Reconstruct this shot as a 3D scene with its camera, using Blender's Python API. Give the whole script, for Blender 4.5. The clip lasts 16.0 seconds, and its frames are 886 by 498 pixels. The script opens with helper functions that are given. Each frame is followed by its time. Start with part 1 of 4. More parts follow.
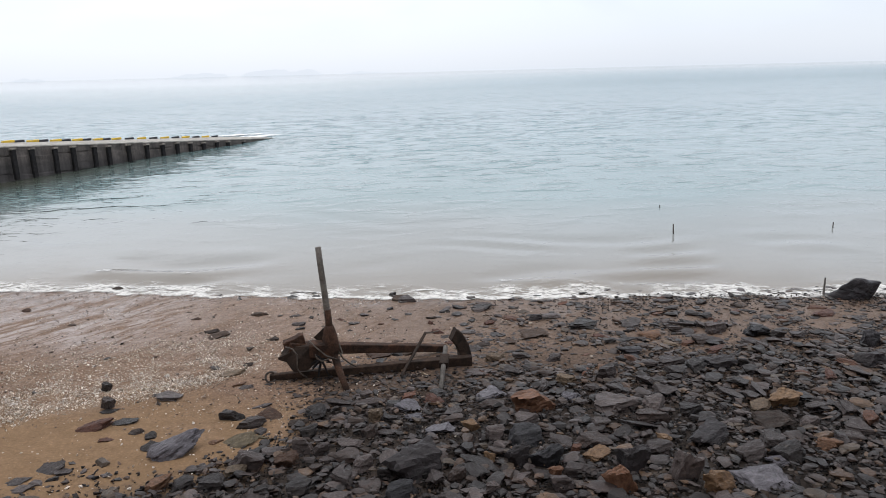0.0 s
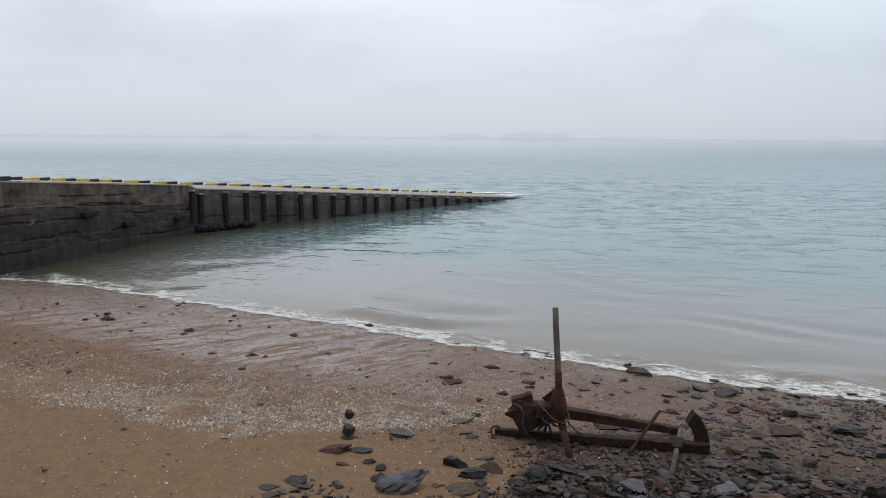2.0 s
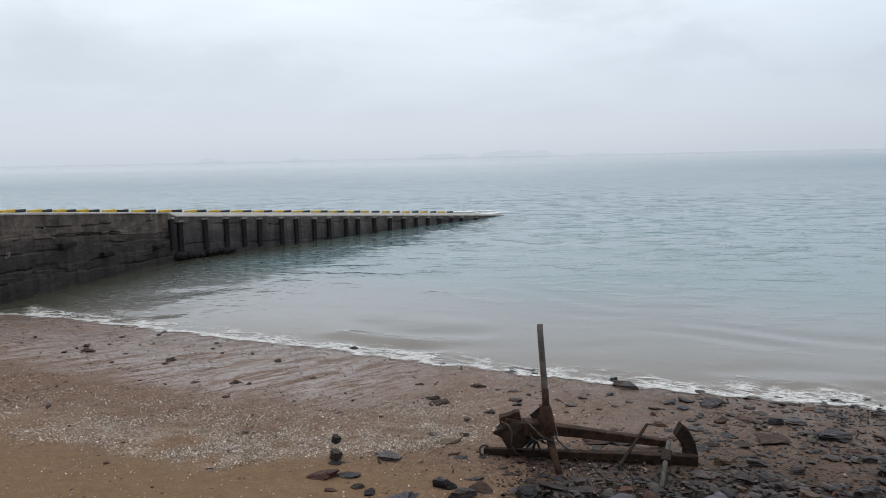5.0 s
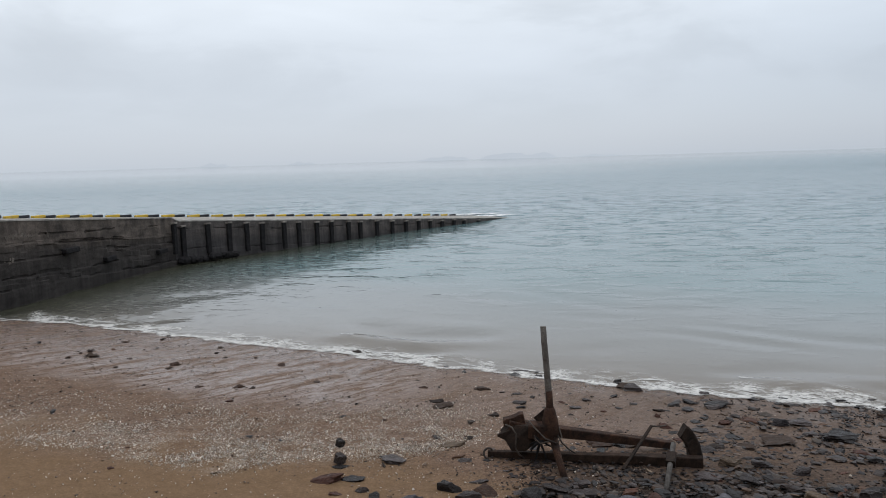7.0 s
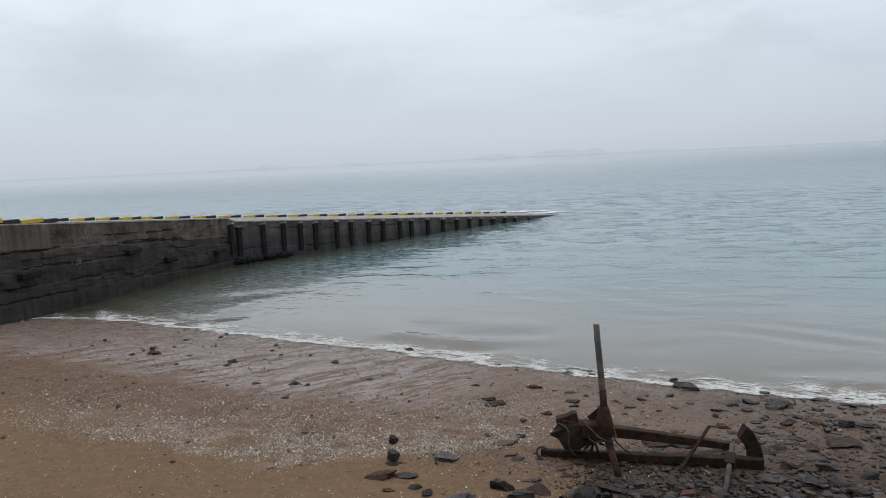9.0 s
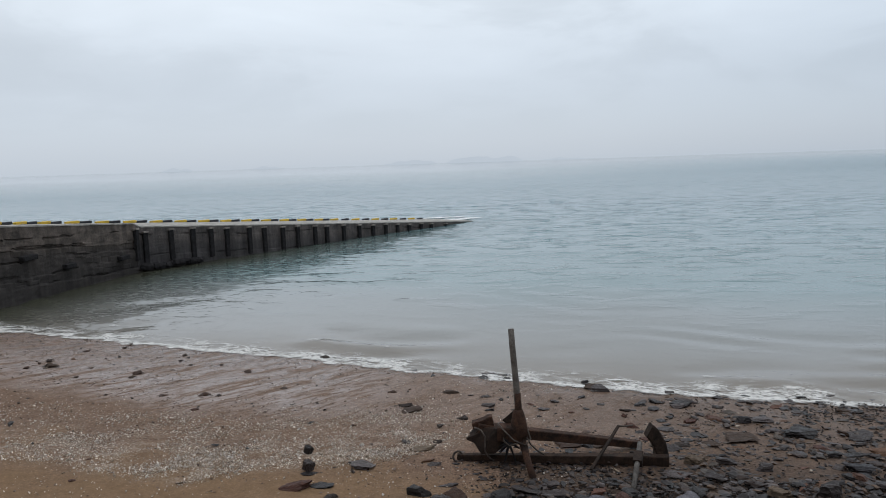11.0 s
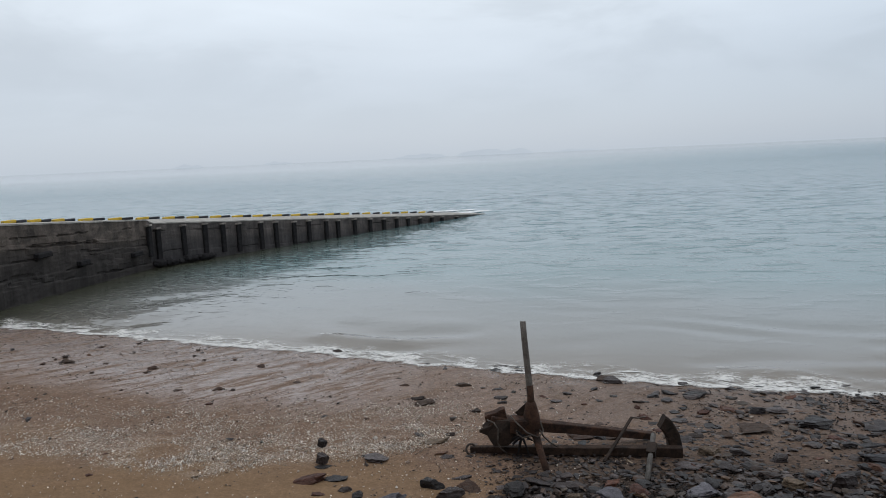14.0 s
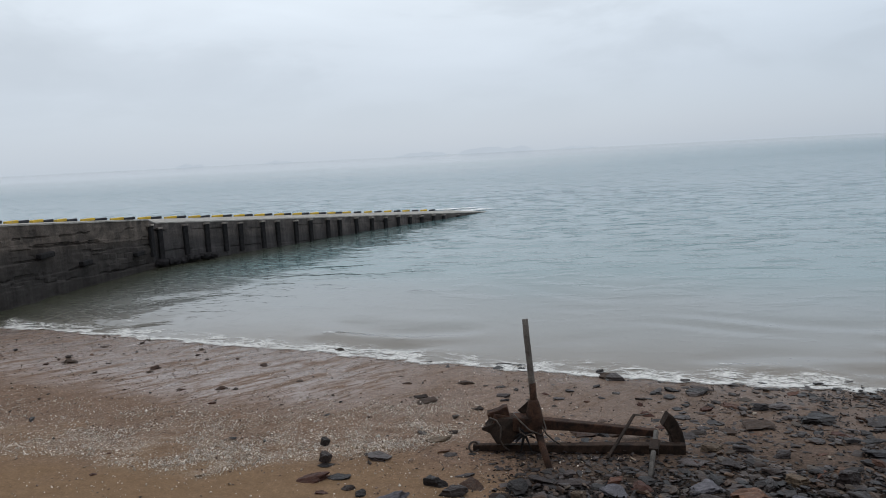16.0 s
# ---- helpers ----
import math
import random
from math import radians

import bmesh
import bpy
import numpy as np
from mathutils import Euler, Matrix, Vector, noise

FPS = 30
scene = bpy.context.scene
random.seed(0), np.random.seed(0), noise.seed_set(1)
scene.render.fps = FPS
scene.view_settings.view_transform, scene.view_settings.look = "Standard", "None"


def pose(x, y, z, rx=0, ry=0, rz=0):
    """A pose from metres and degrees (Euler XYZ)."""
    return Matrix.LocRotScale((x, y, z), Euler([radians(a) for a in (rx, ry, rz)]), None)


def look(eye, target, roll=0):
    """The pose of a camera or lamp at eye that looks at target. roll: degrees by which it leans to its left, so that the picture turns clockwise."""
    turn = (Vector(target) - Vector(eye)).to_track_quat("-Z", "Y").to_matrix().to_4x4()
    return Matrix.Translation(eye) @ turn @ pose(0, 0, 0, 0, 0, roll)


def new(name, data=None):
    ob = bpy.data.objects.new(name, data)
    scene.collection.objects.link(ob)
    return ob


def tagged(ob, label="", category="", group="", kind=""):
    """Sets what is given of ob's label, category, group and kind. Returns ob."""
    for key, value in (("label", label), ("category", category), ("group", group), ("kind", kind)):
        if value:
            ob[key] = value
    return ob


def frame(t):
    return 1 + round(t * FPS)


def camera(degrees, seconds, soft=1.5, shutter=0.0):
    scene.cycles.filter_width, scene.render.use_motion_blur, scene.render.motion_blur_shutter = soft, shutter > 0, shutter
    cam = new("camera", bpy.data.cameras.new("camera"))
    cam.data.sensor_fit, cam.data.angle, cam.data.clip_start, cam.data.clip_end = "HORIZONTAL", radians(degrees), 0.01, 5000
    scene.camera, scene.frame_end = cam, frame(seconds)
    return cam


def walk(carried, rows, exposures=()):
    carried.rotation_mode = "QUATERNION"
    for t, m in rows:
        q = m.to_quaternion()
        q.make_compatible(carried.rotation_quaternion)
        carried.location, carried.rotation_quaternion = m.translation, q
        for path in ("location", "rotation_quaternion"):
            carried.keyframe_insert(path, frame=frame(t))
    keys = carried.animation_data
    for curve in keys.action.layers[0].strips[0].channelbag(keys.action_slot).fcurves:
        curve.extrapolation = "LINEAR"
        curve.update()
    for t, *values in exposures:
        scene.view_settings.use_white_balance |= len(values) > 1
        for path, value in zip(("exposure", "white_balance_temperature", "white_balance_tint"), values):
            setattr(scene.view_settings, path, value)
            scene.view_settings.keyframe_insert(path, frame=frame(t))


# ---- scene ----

# ---- camera: a hand-held phone turning on the spot, 4.8 m above the sea ----
EYE = (0.0, 0.0, 4.8)
TURNS = [  # seconds, tilt, lean, heading in degrees
    (0, 75.882, 1.349, -16.846),
    (0.5, 78.510, 0.190, -12.398),
    (1, 80.219, -0.600, -6.275),
    (1.5, 80.598, -1.024, 2.316),
    (2, 81.001, -0.388, 3.110),
    (2.5, 80.694, -0.462, 2.229),
    (3, 81.199, 0.229, 2.486),
    (3.5, 81.920, 0.831, 2.266),
    (4, 82.376, 0.917, 1.561),
    (6.5, 82.720, 1.449, 1.529),
    (7, 82.821, 1.606, 1.609),
    (7.5, 82.733, 1.515, 4.717),
    (8, 82.566, 2.255, 6.298),
    (10.3, 83.084, 1.776, 3.426),
    (10.5, 82.930, 1.080, 2.620),
    (11, 83.039, 1.819, -1.066),
    (11.5, 82.988, 1.501, -1.638),
    (12, 82.383, 1.735, -0.852),
    (12.5, 82.299, 1.851, 0.423),
    (13, 82.412, 2.088, 0.725),
    (13.5, 82.462, 2.408, 0.607),
    (14, 82.521, 2.516, -0.259),
    (14.5, 82.462, 2.215, -0.293),
    (15, 82.428, 2.460, 0.069),
    (15.5, 82.072, 2.319, 0.244),
    (16, 82.373, 2.841, -0.154),
]
EXPOSURES = [(0.0, 0.52, 6740, 13), (0.5, 0.25, 6720, 13), (1.0, 0.08, 6600, 12), (1.5, 0.04, 6600, 11), (2.5, 0.03, 6550, 11), (4.0, 0.05, 6500, 11), (6.5, -0.02, 6550, 11), (7.0, -0.07, 6550, 11), (8.0, -0.08, 6500, 10), (12.0, -0.10, 6450, 10), (16.0, -0.10, 6450, 10)]
cam = camera(64.0, 16.0, soft=0.9)
walk(cam, [(t, pose(*EYE, a, b, c)) for t, a, b, c in TURNS], EXPOSURES)

# ---- small node helpers ----
def mat(name, rough=0.7, metallic=0.0):
    m = bpy.data.materials.new(name)
    m.use_nodes = True
    nt = m.node_tree
    b = nt.nodes["Principled BSDF"]
    b.inputs["Roughness"].default_value = rough
    b.inputs["Metallic"].default_value = metallic
    return m, nt, b


def node(nt, kind, **inputs):
    n = nt.nodes.new(kind)
    for key, value in inputs.items():
        n.inputs[key.replace("_", " ")].default_value = value
    return n


def link(nt, a, b):
    nt.links.new(a, b)


def coords(nt, scale=(1, 1, 1), turn=0.0, jitter=False):
    """Object coordinates, turned about z by so many degrees and then scaled."""
    tc = nt.nodes.new("ShaderNodeTexCoord")
    v = tc.outputs["Object"]
    if turn:
        rt = nt.nodes.new("ShaderNodeMapping")
        rt.inputs["Rotation"].default_value = (0, 0, radians(turn))
        link(nt, v, rt.inputs["Vector"])
        v = rt.outputs["Vector"]
    mp = nt.nodes.new("ShaderNodeMapping")
    mp.inputs["Scale"].default_value = scale
    link(nt, v, mp.inputs["Vector"])
    if jitter:
        oi = nt.nodes.new("ShaderNodeObjectInfo")
        mul = nt.nodes.new("ShaderNodeMath")
        mul.operation = "MULTIPLY"
        mul.inputs[1].default_value = 37.0
        link(nt, oi.outputs["Random"], mul.inputs[0])
        link(nt, mul.outputs[0], mp.inputs["Location"])
    return mp.outputs["Vector"]


def grain(nt, vec, scale, detail=4.0, rough=0.55, warp=0.0):
    n = node(nt, "ShaderNodeTexNoise", Scale=scale, Detail=detail, Roughness=rough, Distortion=warp)
    link(nt, vec, n.inputs["Vector"])
    return n.outputs["Fac"]


def ramp(nt, fac, stops, step="LINEAR"):
    r = nt.nodes.new("ShaderNodeValToRGB")
    r.color_ramp.interpolation = step
    e = r.color_ramp.elements
    while len(e) < len(stops):
        e.new(0.5)
    for el, (p, c) in zip(e, stops):
        el.position = p
        el.color = (c, c, c, 1) if isinstance(c, (int, float)) else (*c, 1)
    link(nt, fac, r.inputs["Fac"])
    return r.outputs["Color"]


def mixed(nt, fac, a, b, mode="MIX"):
    m = nt.nodes.new("ShaderNodeMix")
    m.data_type, m.blend_type = "RGBA", mode
    for idx, value in ((0, fac), (6, a), (7, b)):
        s = m.inputs[idx]
        if isinstance(value, (int, float)):
            s.default_value = value if idx == 0 else (value, value, value, 1)
        elif isinstance(value, tuple):
            s.default_value = (*value, 1)
        else:
            link(nt, value, s)
    return m.outputs[2]


def calc(nt, op, a, b=0.0, c=0.0, clamp=False):
    m = nt.nodes.new("ShaderNodeMath")
    m.operation, m.use_clamp = op, clamp
    for i, value in enumerate((a, b, c)):
        if isinstance(value, (int, float)):
            m.inputs[i].default_value = value
        else:
            link(nt, value, m.inputs[i])
    return m.outputs[0]


def attr(nt, name):
    n = nt.nodes.new("ShaderNodeAttribute")
    n.attribute_name = name
    return n.outputs["Fac"]


def relief(nt, bsdf, height, strength=0.5, distance=0.01):
    b = node(nt, "ShaderNodeBump", Strength=strength, Distance=distance)
    link(nt, height, b.inputs["Height"])
    link(nt, b.outputs["Normal"], bsdf.inputs["Normal"])


# ---- world: low cloud and sea mist ----
SKY = 1.0
world = bpy.data.worlds.new("overcast_sky")
scene.world = world
world.use_nodes = True
wt = world.node_tree
bg = wt.nodes["Background"]
tc = wt.nodes.new("ShaderNodeTexCoord")
sky = wt.nodes.new("ShaderNodeTexSky")
sky.sky_type, sky.sun_disc = "NISHITA", False
sky.sun_elevation, sky.sun_rotation = radians(68), radians(35)
sep = wt.nodes.new("ShaderNodeSeparateXYZ")
link(wt, tc.outputs["Generated"], sep.inputs[0])
mist = ramp(wt, sep.outputs["Z"], [(0.0, (0.545, 0.61, 0.69)), (0.03, (0.575, 0.635, 0.715)), (0.10, (0.625, 0.685, 0.76)), (0.22, (0.755, 0.82, 0.88)), (0.5, (0.80, 0.855, 0.91)), (1.0, (0.74, 0.79, 0.85))])
wm = wt.nodes.new("ShaderNodeMapping")
wm.inputs["Scale"].default_value = (1.6, 1.6, 5.0)
link(wt, tc.outputs["Generated"], wm.inputs["Vector"])
cloud = grain(wt, wm.outputs["Vector"], 2.2, 5, 0.5, 0.3)
shade = ramp(wt, cloud, [(0.3, 0.87), (0.46, 0.97), (0.53, 1.05), (0.7, 1.12)])
faded = mixed(wt, ramp(wt, sep.outputs["Z"], [(0.02, 0.0), (0.18, 1.0)]), 1.0, shade)
clouds = mixed(wt, 1.0, mist, faded, "MULTIPLY")
thin = ramp(wt, calc(wt, "ADD", calc(wt, "MULTIPLY", sep.outputs["X"], 0.5), 0.5), [(0.5, (1, 1, 1)), (0.62, (0.965, 0.97, 0.975)), (0.78, (0.86, 0.88, 0.90))])
haze = mixed(wt, 0.012, mixed(wt, 1.0, clouds, thin, "MULTIPLY"), sky.outputs["Color"])
link(wt, haze, bg.inputs["Color"])
bg.inputs["Strength"].default_value = SKY

sun_data = bpy.data.lights.new("sun", "SUN")
sun_data.energy, sun_data.angle, sun_data.color = 0.6, radians(35), (1.0, 0.97, 0.93)
sun = new("sun", sun_data)
sun.matrix_world = look((16, 33, 70), (0, 10, 0))


# ---- the lie of the land ----
SHORE_X = [-60, -30, -18, -15.4, -12.4, -7.9, -2.8, 0.8, 4.1, 7.6, 10.3, 12.4, 16, 22, 40, 80]
SHORE_Y = [36, 26, 22.3, 22.6, 21.6, 19.5, 17.25, 15.45, 14.05, 12.95, 12.1, 11.2, 9.9, 9.0, 10, 20]


def shore_y(x):
    return sum(np.interp(np.asarray(x, float) + o, SHORE_X, SHORE_Y) for o in (-1.8, -0.9, 0, 0.9, 1.8)) / 5


def inland(x, y):
    """Metres up the beach from the water's edge."""
    return (shore_y(x) - np.asarray(y, float)) * 0.9


def smooth(a, b, v):
    t = np.clip((np.asarray(v, float) - a) / (b - a), 0, 1)
    return t * t * (3 - 2 * t)


def ground_z(x, y):
    x, y = np.asarray(x, float), np.asarray(y, float)
    d = inland(x, y)
    z = np.where(d > 0, np.minimum(0.085 * d, 2.6), np.maximum(-2.0, 0.06 * d))
    bank = smooth(0.0, 3.2, 4.2 + np.maximum(0, -x - 10) * 0.8 - y)
    return z + (3.2 - z) * bank * (d > 0)


def spread(lo, hi, step, far, grow=1.25):
    mid = list(np.arange(lo, hi + step / 2, step))
    a, s = mid[0], step
    while a > -far:
        s *= grow
        a -= s
        mid.insert(0, max(a, -far))
    a, s = mid[-1], step
    while a < far:
        s *= grow
        a += s
        mid.append(min(a, far))
    return np.array(mid)


def sheet(name, xs, ys, zfun, material, attrs=()):
    X, Y = np.meshgrid(xs, ys)
    Z = zfun(X, Y)
    w, h = len(xs), len(ys)
    idx = np.arange(w * h).reshape(h, w)
    quads = np.stack([idx[:-1, :-1], idx[:-1, 1:], idx[1:, 1:], idx[1:, :-1]], -1).reshape(-1, 4)
    me = bpy.data.meshes.new(name)
    me.from_pydata(np.stack([X, Y, Z], -1).reshape(-1, 3).tolist(), [], quads.tolist())
    me.polygons.foreach_set("use_smooth", [True] * len(me.polygons))
    for key, fun in attrs:
        at = me.attributes.new(key, "FLOAT", "POINT")
        at.data.foreach_set("value", fun(X, Y).reshape(-1).astype(np.float32))
    me.materials.append(material)
    return new(name, me)


def lumps(X, Y, size, seed):
    out = np.zeros(X.size)
    for i, (a, b) in enumerate(zip(X.ravel(), Y.ravel())):
        if abs(a) < 60 and -10 < b < 110:
            out[i] = noise.noise((a / size, b / size, seed))
    return out.reshape(X.shape)


# the edge of the stony ground, and where shells have gathered
FIELD_X = [-4.2, -3.2, -2.6, -0.3, 0.4, 0.9, 3.2, 3.9, 5.1, 6.2, 8, 12, 16]
FIELD_Y = [4.5, 6.6, 7.3, 7.75, 8.2, 9.55, 10.0, 11.2, 12.4, 13.0, 13.0, 12.6, 13.4]


def stony(x, y):
    return np.interp(x, FIELD_X, FIELD_Y) - np.asarray(y, float)


def under_anchor(x, y):
    return np.exp(-((np.asarray(x) - 2.2) / 1.35) ** 2 - ((np.asarray(y) - 9.8) / 0.5) ** 2)


def shelly(x, y):
    x, y = np.asarray(x, float), np.asarray(y, float)
    mid = np.interp(x, [-9, -6.2, -4.7, -3.4, -2.6, -1.6, 0.5], [11.3, 10.6, 10.15, 9.75, 10.25, 10.3, 11.2])
    front = smooth(-0.85, -0.3, y - mid)
    back = 1 - 0.6 * smooth(0.2, 1.2, y - mid) - 0.4 * smooth(1.2, 3.0, y - mid)
    ends = smooth(-10.5, -3.8, x) * (1 - smooth(-1.0, 1.0, x))
    return front * back * ends


# ---- materials ----
def sand_material():
    m, nt, b = mat("beach_sand", 0.75)
    v = coords(nt)
    d = attr(nt, "inland")
    stones = attr(nt, "stony")
    shells = attr(nt, "shelly")
    fine = grain(nt, v, 30, 5, 0.78)
    mid = grain(nt, v, 5.5, 6, 0.68)
    big = grain(nt, v, 0.7, 4, 0.55)
    dry = mixed(nt, ramp(nt, mid, [(0.35, 0.0), (0.65, 1.0)]), (0.180, 0.111, 0.061), (0.222, 0.139, 0.079))
    dark = mixed(nt, ramp(nt, mid, [(0.35, 0.0), (0.65, 1.0)]), (0.132, 0.081, 0.053), (0.196, 0.126, 0.087))
    warped = calc(nt, "DIVIDE", calc(nt, "ADD", d, calc(nt, "MULTIPLY", calc(nt, "SUBTRACT", big, 0.5), 4.0)), 10.0)
    east = ramp(nt, calc(nt, "ADD", calc(nt, "MULTIPLY", attr(nt, "east"), 0.05), 0.5), [(0.53, 1.0), (0.68, 0.95)])
    westward = ramp(nt, calc(nt, "ADD", calc(nt, "MULTIPLY", attr(nt, "east"), 0.05), 0.5), [(0.0, 1.0), (0.25, 0.7), (0.42, 0.0)])
    damp = calc(nt, "MULTIPLY", east, ramp(nt, calc(nt, "SUBTRACT", warped, calc(nt, "MULTIPLY", westward, 0.14)), [(0.0, 1.0), (0.56, 1.0), (0.74, 0.0)]))
    col = mixed(nt, damp, dry, dark)
    # grit of many colours
    speck = ramp(nt, fine, [(0.32, 0.22), (0.45, 0.85), (0.56, 1.15), (0.68, 2.4)])
    col = mixed(nt, calc(nt, "ADD", calc(nt, "MULTIPLY", damp, 0.65), 0.35), col, mixed(nt, 1.0, col, speck, "MULTIPLY"))
    pale = ramp(nt, grain(nt, v, 34, 2, 0.6), [(0.60, 0.0), (0.65, 1.0)])
    col = mixed(nt, calc(nt, "MULTIPLY", pale, calc(nt, "ADD", calc(nt, "MULTIPLY", damp, 0.3), 0.05)), col, (0.34, 0.28, 0.22))
    # water still draining off in slanting rills, sky sheen painted in as pale colour
    rill = grain(nt, coords(nt, (0.32, 1.7, 1), -50), 2.2, 8, 0.72, 0.8)
    band = ramp(nt, calc(nt, "SUBTRACT", warped, calc(nt, "MULTIPLY", westward, 0.08)), [(0.0, 0.9), (0.12, 0.8), (0.28, 1.0), (0.47, 0.0)])
    west = ramp(nt, calc(nt, "ADD", calc(nt, "MULTIPLY", attr(nt, "east"), 0.05), 0.5), [(0.22, 1.0), (0.38, 0.85), (0.48, 0.15)])
    wet = calc(nt, "MULTIPLY", ramp(nt, rill, [(0.42, 0.0), (0.52, 1.0)]), calc(nt, "MULTIPLY", band, west), clamp=True)
    col = mixed(nt, calc(nt, "MULTIPLY", wet, calc(nt, "ADD", 0.25, calc(nt, "MULTIPLY", ramp(nt, mid, [(0.38, 0.0), (0.56, 1.0)]), 0.5))), col, (0.36, 0.30, 0.278))
    grit = ramp(nt, calc(nt, "ADD", grain(nt, v, 34, 3, 0.7), calc(nt, "MULTIPLY", calc(nt, "SUBTRACT", grain(nt, v, 2.2, 4, 0.6), 0.5), 0.6)), [(0.52, 0.0), (0.60, 1.0)])
    col = mixed(nt, calc(nt, "MULTIPLY", calc(nt, "MULTIPLY", grit, shells), 0.62), col, (0.42, 0.36, 0.30))
    # dark gravel, deepened so its colour also holds the shade between stones
    gravel_shade = ramp(nt, calc(nt, "ADD", stones, calc(nt, "MULTIPLY", calc(nt, "SUBTRACT", mid, 0.5), 2.5)), [(0.2, 0.0), (0.95, 1.0)])
    far = ramp(nt, calc(nt, "DIVIDE", d, 10.0), [(0.30, 0.04), (0.62, 1.0)])
    col = mixed(nt, calc(nt, "MULTIPLY", calc(nt, "MULTIPLY", gravel_shade, 0.92), far), col, (0.032, 0.027, 0.025))
    # sand colour dimmed eastward, lens falloff painted into it
    east_dim = ramp(nt, calc(nt, "ADD", calc(nt, "MULTIPLY", attr(nt, "east"), 0.05), 0.5), [(0.54, 1.0), (0.72, 0.72)])
    col = mixed(nt, 1.0, col, east_dim, "MULTIPLY")
    link(nt, col, b.inputs["Base Color"])
    shore = ramp(nt, warped, [(0.0, 0.25), (0.06, 0.5), (0.30, 0.65), (0.5, 0.85)])
    link(nt, calc(nt, "SUBTRACT", shore, calc(nt, "MULTIPLY", wet, 0.42), clamp=True), b.inputs["Roughness"])
    link(nt, calc(nt, "ADD", 0.14, calc(nt, "MULTIPLY", wet, 0.25)), b.inputs["Specular IOR Level"])
    height = calc(nt, "ADD", calc(nt, "MULTIPLY", fine, 0.5), calc(nt, "ADD", mid, calc(nt, "MULTIPLY", rill, calc(nt, "MULTIPLY", band, 0.8))))
    bp = node(nt, "ShaderNodeBump", Distance=0.03)
    link(nt, height, bp.inputs["Height"])
    link(nt, calc(nt, "SUBTRACT", 0.75, calc(nt, "MULTIPLY", wet, 0.5)), bp.inputs["Strength"])
    link(nt, bp.outputs["Normal"], b.inputs["Normal"])
    return m


def water_material():
    m, nt, b = mat("silty_sea_water", 0.06)
    b.inputs["IOR"].default_value = 1.33
    b.inputs["Specular IOR Level"].default_value = 0.36
    off = attr(nt, "offshore")
    v = coords(nt)
    big = grain(nt, v, 0.12, 4, 0.55)
    far = calc(nt, "ADD", off, calc(nt, "MULTIPLY", calc(nt, "SUBTRACT", big, 0.5), 6.0))
    col = ramp(nt, calc(nt, "DIVIDE", far, 60.0), [(0.0, (0.205, 0.180, 0.150)), (0.05, (0.245, 0.242, 0.226)), (0.12, (0.218, 0.238, 0.232)), (0.20, (0.150, 0.225, 0.230)), (0.6, (0.105, 0.195, 0.215)), (1.0, (0.090, 0.172, 0.200))])
    near_wall = attr(nt, "near_wall")
    # the wall's dark reflection, painted into the water's base colour
    col = mixed(nt, near_wall, col, (0.054, 0.055, 0.037))
    link(nt, col, b.inputs["Base Color"])
    # short separate crests in gusts, a broad heave, and fine sparkle in the lee of the wall
    w1 = grain(nt, coords(nt, (0.62, 1.0, 1), 8), 0.8, 3, 0.5, 0.25)
    dash = ramp(nt, w1, [(0.52, 0.0), (0.60, 0.5), (0.68, 1.0)])
    w2 = grain(nt, coords(nt, (0.5, 1.0, 1), 5), 0.28, 4, 0.5, 0.5)
    gust = ramp(nt, grain(nt, coords(nt, (0.35, 1.0, 1), 4), 0.16, 4, 0.6), [(0.36, 0.15), (0.62, 1.0)])
    w3 = grain(nt, coords(nt, (0.65, 1.0, 1), 14), 3.4, 2, 0.5, 0.3)
    glint = ramp(nt, w3, [(0.52, 0.0), (0.60, 0.4), (0.70, 1.0)])
    sheltered = ramp(nt, near_wall, [(0.0, 0.0), (0.1, 0.15), (0.28, 1.0), (0.6, 0.8), (0.95, 0.2)])
    calm = ramp(nt, calc(nt, "DIVIDE", off, 400.0), [(0.0, 0.03), (0.015, 0.10), (0.035, 0.55), (0.07, 1.0), (0.2, 1.0), (0.5, 0.45), (1.0, 0.08)])
    open_sea = calc(nt, "MULTIPLY", calm, calc(nt, "ADD", calc(nt, "MULTIPLY", calc(nt, "MULTIPLY", dash, gust), 0.18), calc(nt, "MULTIPLY", w2, 0.15)))
    h = calc(nt, "ADD", calc(nt, "MULTIPLY", open_sea, calc(nt, "SUBTRACT", 1.0, calc(nt, "MULTIPLY", sheltered, 0.9))), calc(nt, "MULTIPLY", glint, calc(nt, "ADD", 0.004, calc(nt, "MULTIPLY", sheltered, 0.065))))
    # waves too small and far to tell apart roughen the surface
    windy = ramp(nt, calc(nt, "DIVIDE", off, 800.0), [(0.0, 0.05), (0.05, 0.12), (0.12, 0.17), (0.25, 0.10), (0.5, 0.04)])
    gusty = ramp(nt, calc(nt, "DIVIDE", off, 800.0), [(0.0, 0.05), (0.05, 0.12), (0.2, 0.23), (0.5, 0.17), (1.0, 0.07)])
    link(nt, mixed(nt, attr(nt, "east"), windy, gusty), b.inputs["Roughness"])
    bp = node(nt, "ShaderNodeBump", Distance=0.8, Strength=0.9)
    link(nt, h, bp.inputs["Height"])
    link(nt, bp.outputs["Normal"], b.inputs["Normal"])
    return m


